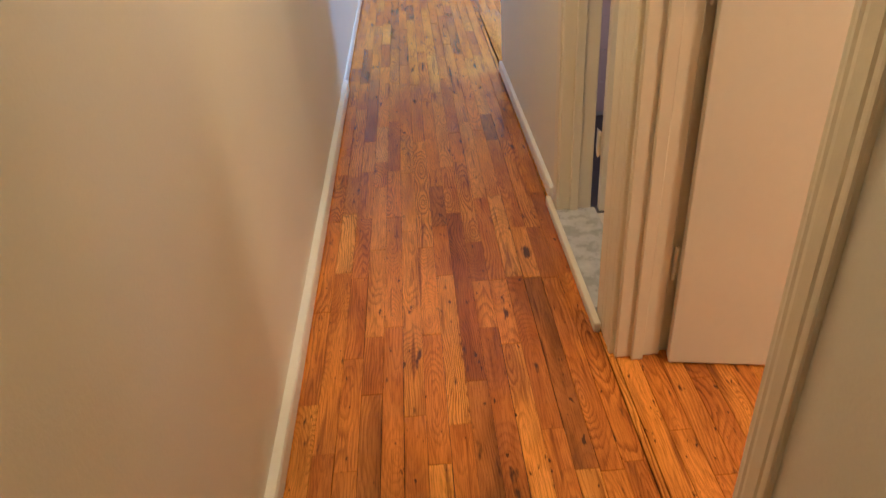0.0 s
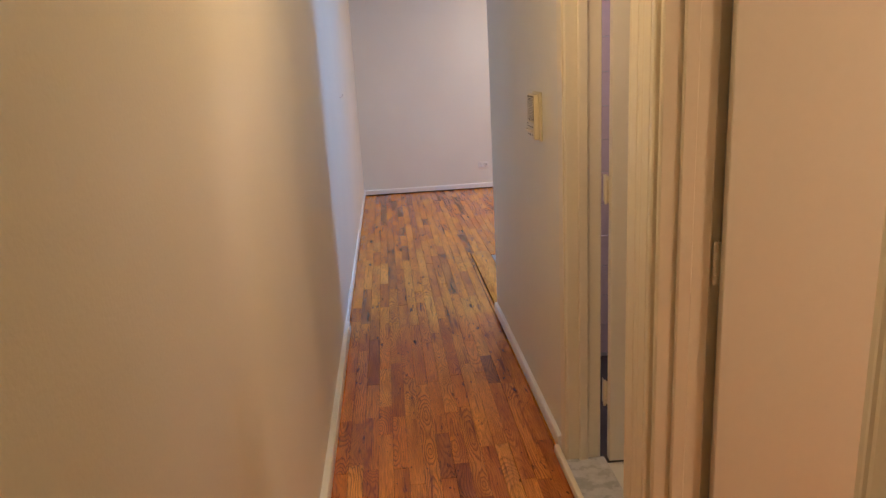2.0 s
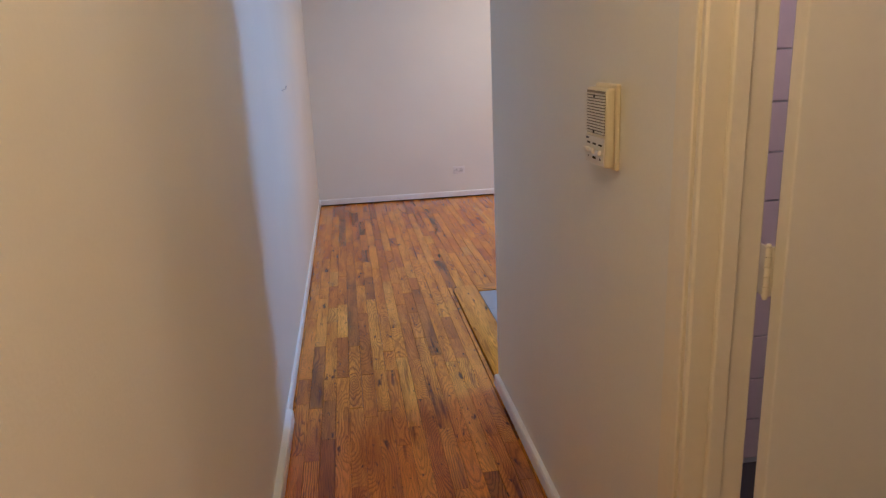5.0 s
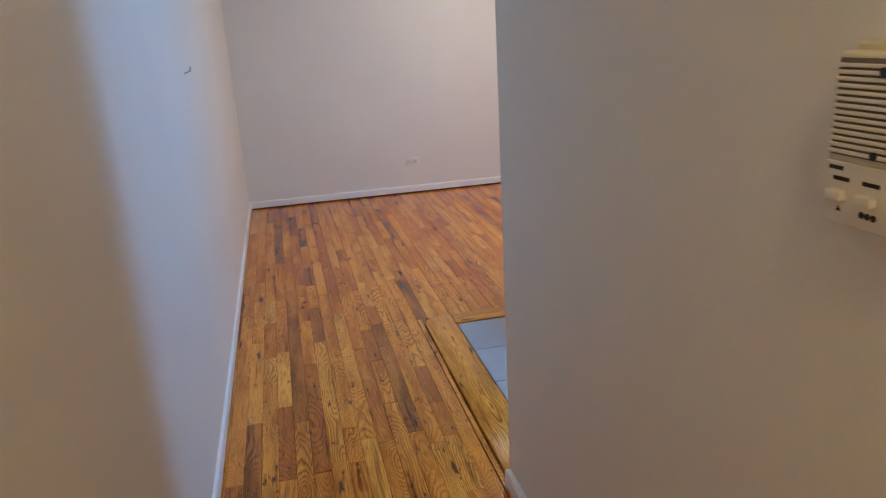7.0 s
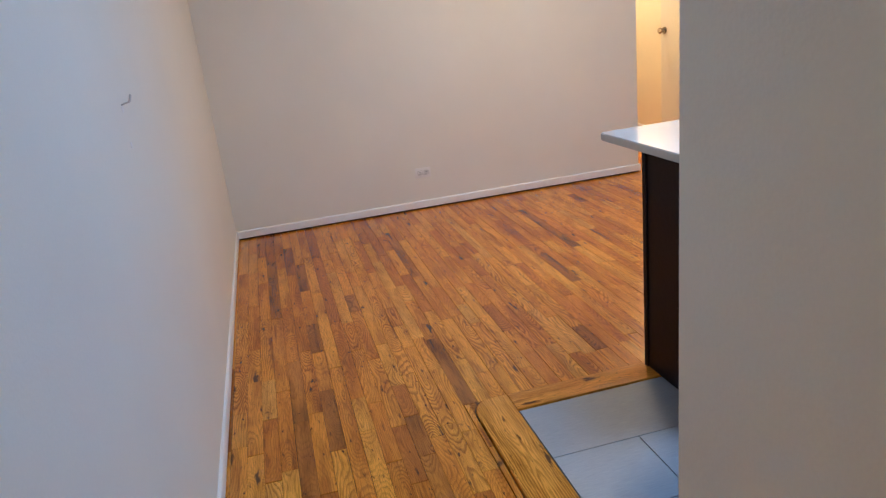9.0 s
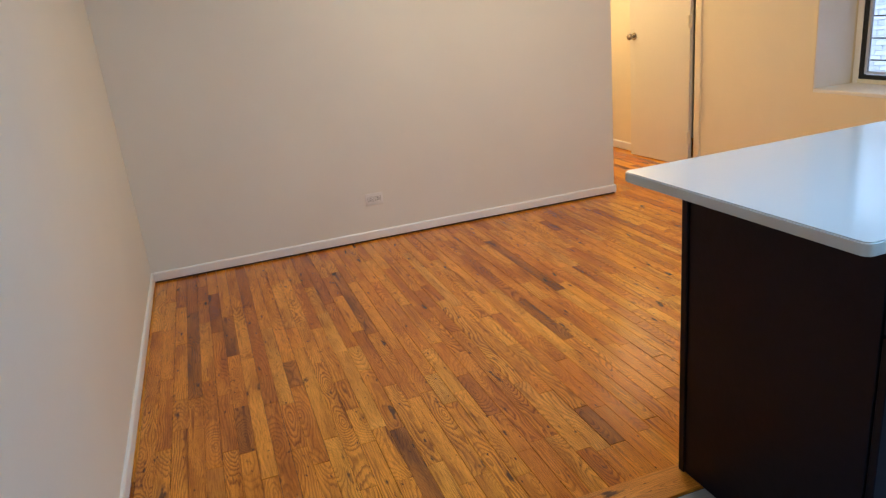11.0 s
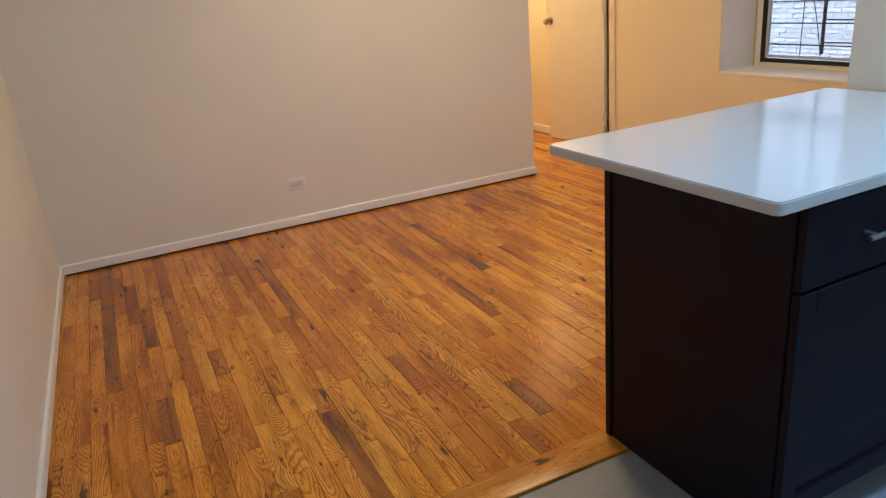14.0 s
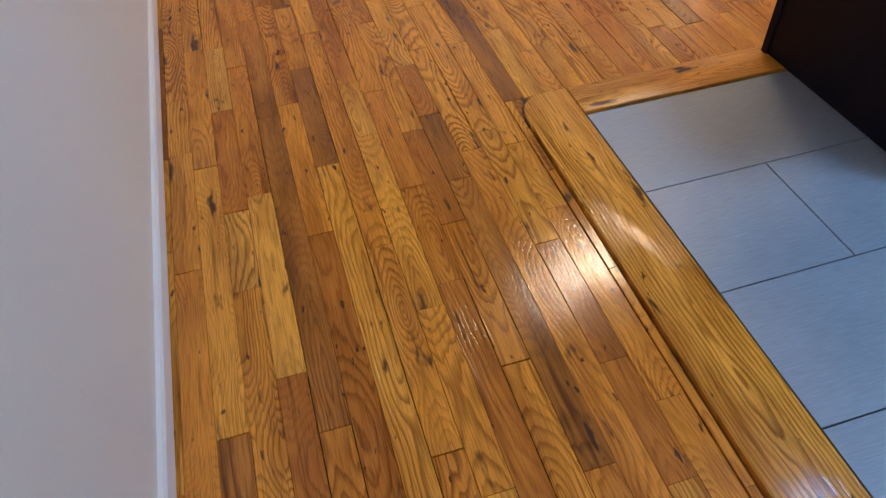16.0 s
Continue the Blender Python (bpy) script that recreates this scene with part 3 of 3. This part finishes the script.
# ---- kitchen island ----
ISLAND = pose(1.514, 2.568, 0, 0, 0, 1.0)
top = part("countertop", boxed(0, 0, 0.887, 1.158, 0.748, 0.915), M_QUARTZ)
bm = bmesh.new()
bm.from_mesh(top.data)
bmesh.ops.bevel(bm, geom=[e for e in bm.edges if abs(e.verts[0].co.z - e.verts[1].co.z) > 0.01], offset=0.020, segments=5, affect="EDGES", profile=0.5)
bmesh.ops.bevel(bm, geom=[e for e in bm.edges if abs(e.verts[0].co.z - e.verts[1].co.z) < 0.001 and len(e.link_faces) == 2
                          and abs(e.calc_face_angle(0)) > 1.2], offset=0.003, segments=2, affect="EDGES")
bm.to_mesh(top.data)
bm.free()
for f in top.data.polygons:
    f.use_smooth = True
top.data.set_sharp_from_angle(angle=radians(40))
tagged(top, "glossy white quartz countertop on the kitchen island", "countertop")
top.matrix_world = ISLAND

cab = thing("base_cabinet", "dark espresso shaker base cabinet with bar handles", "cabinet", m=ISLAND)
CX0, CX1, CY0, CY1 = 0.105, 1.132, 0.040, 0.622


def side_panel(x0, x1):
    """A cabinet side with the toe notch cut out of its lower front corner."""
    bm = bmesh.new()
    prof = [(CY0, 0.10), (CY0 + 0.060, 0.10), (CY0 + 0.060, 0.004), (CY1, 0.004), (CY1, 0.8865), (CY0, 0.8865)]
    rows = [[bm.verts.new((x, y, z)) for y, z in prof] for x in (x0, x1)]
    for i in range(len(prof)):
        j = (i + 1) % len(prof)
        bm.faces.new([rows[0][i], rows[0][j], rows[1][j], rows[1][i]])
    bm.faces.new(rows[0]), bm.faces.new(rows[1][::-1])
    bmesh.ops.bevel(bm, geom=list(bm.edges), offset=0.0015, segments=1, affect="EDGES")
    return bm


part("side_panel", side_panel(CX0, CX0 + 0.018), M_ESPRESSO, cab)
part("side_panel", side_panel(CX1 - 0.018, CX1), M_ESPRESSO, cab)
part("edge_strip", boxed(CX0 - 0.006, CY1 - 0.020, 0.004, CX0 - 0.0005, CY1 + 0.004, 0.8855, 0.002), M_ESPRESSO, cab, "narrow espresso corner strip")
part("back_panel", boxed(CX0 + 0.0185, CY1 - 0.014, 0.02, CX1 - 0.0185, CY1 - 0.002, 0.874), M_ESPRESSO, cab)
part("toe_board", boxed(CX0 + 0.0185, CY0 + 0.061, 0.004, CX1 - 0.0185, CY0 + 0.075, 0.099), M_ESPRESSO, cab)
part("bottom_panel", boxed(CX0 + 0.0185, CY0, 0.1005, CX1 - 0.0185, CY1 - 0.015, 0.118), M_ESPRESSO, cab)
for xa, xb, za, zb in ((CX0 + 0.0185, CX0 + 0.04, 0.1185, 0.8865), (CX1 - 0.04, CX1 - 0.0185, 0.1185, 0.8865), (CX0 + 0.0405, CX1 - 0.0405, 0.862, 0.8865),
                       (CX0 + 0.0405, CX1 - 0.0405, 0.676, 0.694)):
    part("face_frame", boxed(xa, CY0 + 0.0005, za, xb, CY0 + 0.018, zb, 0.001), M_ESPRESSO, cab)


def bar_handle(parent, a, b):
    """A steel bar pull on two posts, standing off the front along -y."""
    bm = bmesh.new()
    a, b = Vector(a), Vector(b)
    d = (b - a).normalized()
    off = Vector((0, -0.032, 0))
    rod(bm, a + off, b + off, 0.006, 14)
    for c in (a + d * 0.032, b - d * 0.032):
        rod(bm, c, c + off, 0.0048, 10)
    return part("handle", bm, M_STEEL, parent, "brushed steel bar handle", True)


mid = (CX0 + CX1) / 2
FY = CY0 - 0.002
for xa, xb in ((CX0 + 0.004, mid - 0.002), (mid + 0.002, CX1 - 0.004)):
    dr = part("drawer", boxed(xa, FY - 0.019, 0.695, xb, FY, 0.875, 0.003, 2), M_ESPRESSO, cab)
    c = (xa + xb) / 2
    bar_handle(dr, (c - 0.098, FY - 0.019, 0.786), (c + 0.098, FY - 0.019, 0.786))
for k, (xa, xb) in enumerate(((CX0 + 0.004, mid - 0.002), (mid + 0.002, CX1 - 0.004))):
    dd = part("cabinet_door", boxed(xa + 0.055, FY - 0.011, 0.165, xb - 0.055, FY, 0.630), M_ESPRESSO, cab, "recessed shaker panel")
    for a, b, za, zb in ((xa, xa + 0.0545, 0.108, 0.687), (xb - 0.0545, xb, 0.108, 0.687), (xa + 0.055, xb - 0.055, 0.108, 0.1645), (xa + 0.055, xb - 0.055, 0.6305, 0.687)):
        part("door_frame", boxed(a, FY - 0.020, za, b, FY - 0.0005, zb, 0.002), M_ESPRESSO, dd)
    hx = xb - 0.027 if k == 0 else xa + 0.027
    bar_handle(dd, (hx, FY - 0.020, 0.435), (hx, FY - 0.020, 0.625))

# ---- refrigerator ----
fridge = thing("refrigerator", "dark grey refrigerator backed against the pale blue partition", "refrigerator", m=pose(2.885, 2.402, 0))
part("body", boxed(0, 0.07, 0.03, 0.66, 0.635, 1.70, 0.012, 3), M_FRIDGE, fridge, "", True)
for za, zb in ((0.06, 1.14), (1.15, 1.69)):
    fd = part("fridge_door", boxed(0.0, 0.0, za, 0.66, 0.064, zb, 0.012, 3), M_FRIDGE, fridge, "", True)
    bar_handle(fd, (0.05, 0.0, za + 0.12 if za > 1 else zb - 0.5), (0.05, 0.0, za + 0.42 if za > 1 else zb - 0.1))
for x in (0.04, 0.62):
    for y in (0.12, 0.58):
        part("foot", rod(bmesh.new(), (x, y, 0.003), (x, y, 0.0295), 0.018, 12), M_RUBBER, fridge)
part("back_coil_cover", boxed(0.03, 0.6355, 0.06, 0.63, 0.66, 1.60, 0.006), M_BLACK, fridge, "black back cover")
plug = thing("wall_plug", "black power plug in the pale blue wall behind the refrigerator", "plug", m=pose(2.955, 3.1355, 1.25))
part("plug_body", boxed(-0.034, -0.060, -0.016, 0.018, -0.0005, 0.016, 0.005, 2), M_RUBBER, plug, "", True)
cable("power_cord", [(2.925, 3.095, 1.25), (2.86, 3.082, 1.25), (2.815, 3.074, 1.215), (2.803, 3.070, 1.14), (2.800, 3.068, 1.05), (2.802, 3.070, 0.75), (2.83, 3.085, 0.3), (2.87, 3.085, 0.012)], 0.0042, M_RUBBER,
      "black power cord hanging beside the refrigerator", "power cord")

# ---- intercom ----
M_SLOT = paint("slot_brown", (0.20, 0.17, 0.13), 0.7, 0.1, 0.1)
ic = thing("intercom", "ivory plastic wall intercom with a slatted speaker and three buttons", "intercom", m=pose(XR, 0.597, 1.232))
# local: the face looks along -x, y runs along the wall
IY, IZ = 0.061, 0.083
part("back_plate", boxed(-0.010, -IY - 0.005, -IZ - 0.006, -0.0003, IY + 0.001, IZ + 0.008, 0.003), M_PLASTIC_Y, ic, "yellowed back plate")
part("housing", boxed(-0.030, -IY, -IZ, -0.0102, IY, IZ, 0.005, 3), M_PLASTIC_Y, ic, "yellowed housing", True)
part("face_plate", boxed(-0.033, -IY + 0.003, -IZ + 0.003, -0.0302, IY - 0.003, -0.020, 0.001), M_PLASTIC, ic, "ivory button panel")
part("grille_back", boxed(-0.0312, -IY + 0.006, -0.014, -0.0302, IY - 0.006, IZ - 0.006), M_SLOT, ic, "shaded brown slots")
for k in range(14):
    z = -0.012 + k * 0.0062
    part("slat", boxed(-0.0345, -IY + 0.004, z, -0.0314, IY - 0.004, z + 0.0038, 0.0008), M_PLASTIC, ic)
for z in (0.066, -0.009):
    part("screw", rod(bmesh.new(), (-0.0360, 0, z), (-0.0348, 0, z), 0.004, 12), M_BLACK, ic, "dark screw head")
for k, y in enumerate((0.036, 0.0, -0.036)):
    part("button", boxed(-0.043, y - 0.010, -0.056, -0.0332, y + 0.010, -0.046, 0.002, 2), M_PLASTIC, ic, "ivory push button", True)
    part("marking", boxed(-0.0336, y - 0.010, -0.038, -0.0331, y + 0.010, -0.034), M_DARK, ic, "small dark lettering bar")
    for q in ((0.0,), (-0.007, 0.0, 0.007), (0.0,))[k]:
        part("marking", rod(bmesh.new(), (-0.0331, y + q, -0.066), (-0.0336, y + q, -0.066), 0.0035 if k < 2 else 0.005, 3 if k != 1 else 8), M_DARK, ic, "small dark symbol")
part("marking", boxed(-0.0336, IY - 0.026, -0.028, -0.0331, IY - 0.008, -0.024), M_BLACK, ic, "small dark name bar")

# ---- outlet, nail, wall marks ----
ou = thing("wall_outlet", "white double wall outlet low on the living room wall", "outlet", m=pose(1.397, YF, 0.275))
part("cover_plate", boxed(-0.058, -0.007, -0.037, 0.058, -0.0003, 0.037, 0.003, 2), M_WHITE, ou, "", True)
for x in (-0.024, 0.024):
    so = part("socket", boxed(x - 0.017, -0.0085, -0.014, x + 0.017, -0.0062, 0.014, 0.003, 2), M_WHITE, ou, "", True)
    # brown outline stands in for the shadow gap round each socket
    part("rim", boxed(x - 0.0185, -0.0075, -0.0155, x + 0.0185, -0.0071, 0.0155, 0.0002), M_SLOT, so, "brown outline painted as the shadow gap round the socket")
    for z in (-0.0065, 0.0065):
        part("slot", boxed(x - 0.008, -0.0094, z - 0.0018, x + 0.004, -0.0086, z + 0.0018), M_BLACK, so, "dark slot")
    part("slot", rod(bmesh.new(), (x + 0.010, -0.0092, 0), (x + 0.010, -0.0086, 0), 0.0032, 8), M_BLACK, so, "dark slot")
part("screw", rod(bmesh.new(), (0, -0.0072, 0), (0, -0.0061, 0), 0.003, 10), M_STEEL, ou, "small steel screw")
nail = thing("wall_hook", "small bent metal hook in the long wall", "hook", m=pose(0, 2.96, 1.25))
part("nail_shank", rod(bmesh.new(), (0.0005, 0, 0), (0.022, 0, 0.006), 0.0022, 8), M_STEEL, nail)
part("nail_head", rod(bmesh.new(), (0.0222, 0, 0.0065), (0.026, 0.010, 0.022), 0.003, 8), M_STEEL, nail)
part("chip", rod(bmesh.new(), (0.0004, 0.004, -0.010), (0.0014, 0.004, -0.010), 0.011, 9), M_CEIL, nail, "chipped plaster patch")
part("chip", rod(bmesh.new(), (0.0004, 0.004, -0.105), (0.0014, 0.004, -0.105), 0.010, 7), M_CEIL, nail, "chipped plaster patch")

# ---- oak border round the kitchen tiles ----
XB0, XB1 = 0.893, 1.036


def saddle(name, x0, y0, x1, y1, mat, round_corner):
    bm = bmesh.new()
    box(bm, x0, y0, -0.02, x1, y1, 0.006)
    if round_corner:
        bmesh.ops.bevel(bm, geom=[e for e in bm.edges if all(abs(v.co.x - x0) < 1e-4 and abs(v.co.y - y1) < 1e-4 for v in e.verts)],
                        offset=0.078, segments=10, affect="EDGES", profile=0.5)
    tops = [e for e in bm.edges if all(v.co.z > 0.0059 for v in e.verts) and len(e.link_faces) == 2]
    bmesh.ops.bevel(bm, geom=tops, offset=0.0035, segments=3, affect="EDGES", profile=0.5)
    return part(name, bm, mat, border, "", True)


border = tagged(new("floor_border"), "wide raised oak boards edging the kitchen tiles", "floor border", "", "structure")
saddle("board", XB0, 1.84, XB1, 3.2125, M_OAK_SADDLE, True)
saddle("board", XB1 + 0.001, 3.099, 2.678, 3.213, M_OAK_CROSS, False)
part("corner_filler", boxed(0.8868, 3.1300, -0.0185, 0.9760, 3.2140, -0.0006), M_OAK_DARK, border, "oak filler at the rounded corner")
ring = boxed(XB0 - 0.0035, 3.10, -0.018, XB1 - 0.04, 3.2139, -0.0001)
bmesh.ops.bevel(ring, geom=[e for e in ring.edges if all(v.co.x < XB0 and v.co.y > 3.2 for v in e.verts)], offset=0.079, segments=10, affect="EDGES", profile=0.5)
part("groove", ring, M_DARK, border, "dark groove round the corner")
part("groove", boxed(0.8865, 1.836, -0.02, 0.8925, 3.1295, -0.012), M_DARK, border, "dark groove")

# ---- kitchen tiles ----
tf = tagged(new("floor_kitchen"), "blue-grey porcelain tile floor of the kitchen", "tile floor", "", "structure")
part("grout", boxed(XB1, 1.22, -0.0205, 4.75, 3.098, -0.004), M_GROUT, tf, "dark recessed grout")
tile_meshes = {}


def tile(x0, x1, y0, y1):
    k = (round(x1 - x0, 3), round(y1 - y0, 3))
    if k not in tile_meshes:
        tile_meshes[k] = mesh_of("tile", boxed(0.0013, 0.0013, -0.004, k[0] - 0.0013, k[1] - 0.0013, 0.001, 0.0007), M_TILE)
    o = new("tile", tile_meshes[k])
    o.parent, o.location = tf, (x0, y0, 0)


TX0, TX1 = XB1 + 0.004, 4.748
for r in range(7):
    ya, yb = max(1.221, 3.093 - 0.3045 * (r + 1)), 3.093 - 0.3045 * r
    cut = 1.345 if r % 2 else 1.65
    xs = [TX0] + [v for v in (cut - 0.61 + 0.61 * k for k in range(9)) if TX0 + 0.02 < v < TX1 - 0.02] + [TX1]
    for a, b in zip(xs, xs[1:]):
        tile(a, b, ya, yb)

# ---- bricks of the yard wall ----
rng = random.Random(5)
brick_meshes = []
for k in range(6):
    bm = boxed(-0.012, 0.004, 0.004, 0.1, 0.186, 0.057, 0.006)
    for v in bm.verts:
        v.co += Vector((rng.uniform(-0.008, 0.008), rng.uniform(-0.008, 0.008), rng.uniform(-0.006, 0.006)))
    brick_meshes.append(mesh_of("brick", bm, M_BRICK))
rest = bmesh.new()
for j in range(84):
    z = -0.55 + j * 0.061
    for i in range(83):
        y = 0.02 + (i + 0.5 * (j % 2)) * 0.19
        if 6.5 < y < 8.5 and -0.05 < z < 1.55:
            o = new("brick", brick_meshes[rng.randrange(6)])
            o.parent, o.location = yard, (8.62 + rng.uniform(-0.006, 0.003), y, z)
        elif 4.5 < y < 11 and z < 3.6:
            x = 8.608 + rng.uniform(-0.006, 0.003)
            c = [(x, y + 0.004, z + 0.004), (x, y + 0.186, z + 0.004), (x, y + 0.186, z + 0.057), (x, y + 0.004, z + 0.057)]
            f = [rest.verts.new(q) for q in c]
            b = [rest.verts.new((q[0] + 0.03, q[1], q[2])) for q in c]
            rest.faces.new(f)
            for q in range(4):
                rest.faces.new([f[q], b[q], b[(q + 1) % 4], f[(q + 1) % 4]])
tagged(part("brickwork", rest, M_BRICK, yard), kind="stuff")

# ---- oak strip floor ----
fo = tagged(new("floor_boards"), "varnished honey oak strip floor with dark knots", "wood floor", "", "structure")
PW = 0.057
rng = random.Random(11)
plank_meshes = {}
rest = bmesh.new()
rest_boxes = []


def plank(x0, w, y0, y1, mat=None):
    k = (round(w, 4), round(y1 - y0, 3), mat)
    if k not in plank_meshes:
        bm = bmesh.new()
        L = k[1]
        g, c = 0.00028, 0.0006
        v = [bm.verts.new(q) for q in ((g, g, -0.02), (w - g, g, -0.02), (w - g, L - g, -0.02), (g, L - g, -0.02),
                                       (g, g, -c), (w - g, g, -c), (w - g, L - g, -c), (g, L - g, -c),
                                       (g + c, g + c, 0), (w - g - c, g + c, 0), (w - g - c, L - g - c, 0), (g + c, L - g - c, 0))]
        for a in (0, 4):
            for q in range(4):
                r = (q + 1) % 4
                bm.faces.new([v[a + q], v[a + r], v[a + 4 + r], v[a + 4 + q]])
        bm.faces.new(v[8:12])
        plank_meshes[k] = mesh_of("plank", bm, mat or M_OAK)
    o = new("plank", plank_meshes[k])
    o.parent, o.location = fo, (x0, y0, rng.uniform(-0.0004, 0.0002))


def lay(x0, w, y0, y1, singly, ends=(), dark=()):
    """One row of boards from y0 to y1; joined into the rest unless singly. ends: board ends that are set; dark: places on dark boards."""
    cuts = [y0, *[v for v in ends if y0 < v < y1], y1]
    for a, b in zip(cuts, cuts[1:]):
        y = a
        first = a == y0
        while y < b - 0.001:
            L = rng.choice((0.24, 0.32, 0.40, 0.48, 0.56, 0.66, 0.78, 0.92))
            if first:
                L *= rng.uniform(0.4, 1.0)
                first = False
            L = round(L, 2)
            if b - y - L < 0.15 or (ends and b - a < 0.95):
                L = b - y
            if singly(x0, y + L / 2):
                plank(x0, w - rng.choice((0, 0, 0, 0.0004, 0.0011)), y, y + L - rng.choice((0, 0, 0.0015)), M_OAK_DARK if rng.random() < 0.07 or any(y < v < y + L for v in dark) else None)
            else:
                rest_boxes.append((x0, y, x0 + w, y + L))
            y += L


def near(x, y):
    return (x < 0.88 and -1.7 < y < 5.2) or (x < 2.0 and 3.2 < y < 5.2)


HALL_ENDS = {0: (2.81,), 1: (2.72, 4.26), 3: (2.23, 2.97, 3.23), 4: (2.84, 3.18), 5: (2.98,), 6: (2.63, 3.20), 7: (2.33, 2.82), 8: (3.12, 3.56, 3.92, 4.25),
             9: (2.90, 3.40, 4.38), 10: (2.43, 3.36, 3.88), 11: (3.07, 5.37), 12: (3.03, 4.19, 5.49), 13: (3.21, 3.76), 14: (2.88,)}
HALL_DARK = {3: (2.6,), 8: (3.3, 4.1), 10: (2.8, 3.6)}
lay(0.8675, 0.019, -3.3, 3.2145, near)
for i in range(16):
    x1 = 0.865 - 0.0563 * i
    x0 = max(0.002, x1 - 0.0563)
    if x1 - x0 > 0.006:
        lay(x0, x1 - x0, -3.3, 5.9985, near, HALL_ENDS.get(i, ()), HALL_DARK.get(i, ()))
for i in range(57):
    x0 = 0.865 + PW * i
    w = min(PW, 4.058 - x0)
    if w > 0.006:
        lay(x0, w, 3.2145, 5.9985, near)
for i in range(17):
    lay(3.166 + PW * i, min(PW, 4.058 - 3.166 - PW * i), 5.9990, 8.199, near)
for i in range(55):
    lay(0.8875 + PW * i, PW, -3.299, -0.561, near)
for i in range(13):
    lay(4.0605 + PW * i, PW, 6.1, 7.3, near)
for x0, y0, x1, y1 in rest_boxes:
    g, c = 0.00025, 0.0006
    v = [rest.verts.new(q) for q in ((x0 + g, y0 + g, -0.006), (x1 - g, y0 + g, -0.006), (x1 - g, y1 - g, -0.006), (x0 + g, y1 - g, -0.006),
                                     (x0 + g + c, y0 + g + c, 0), (x1 - g - c, y0 + g + c, 0), (x1 - g - c, y1 - g - c, 0), (x0 + g + c, y1 - g - c, 0))]
    for q in range(4):
        r = (q + 1) % 4
        rest.faces.new([v[q], v[r], v[4 + r], v[4 + q]])
    rest.faces.new(v[4:8])
tagged(part("planks", rest, M_OAK_REST, fo), kind="stuff")
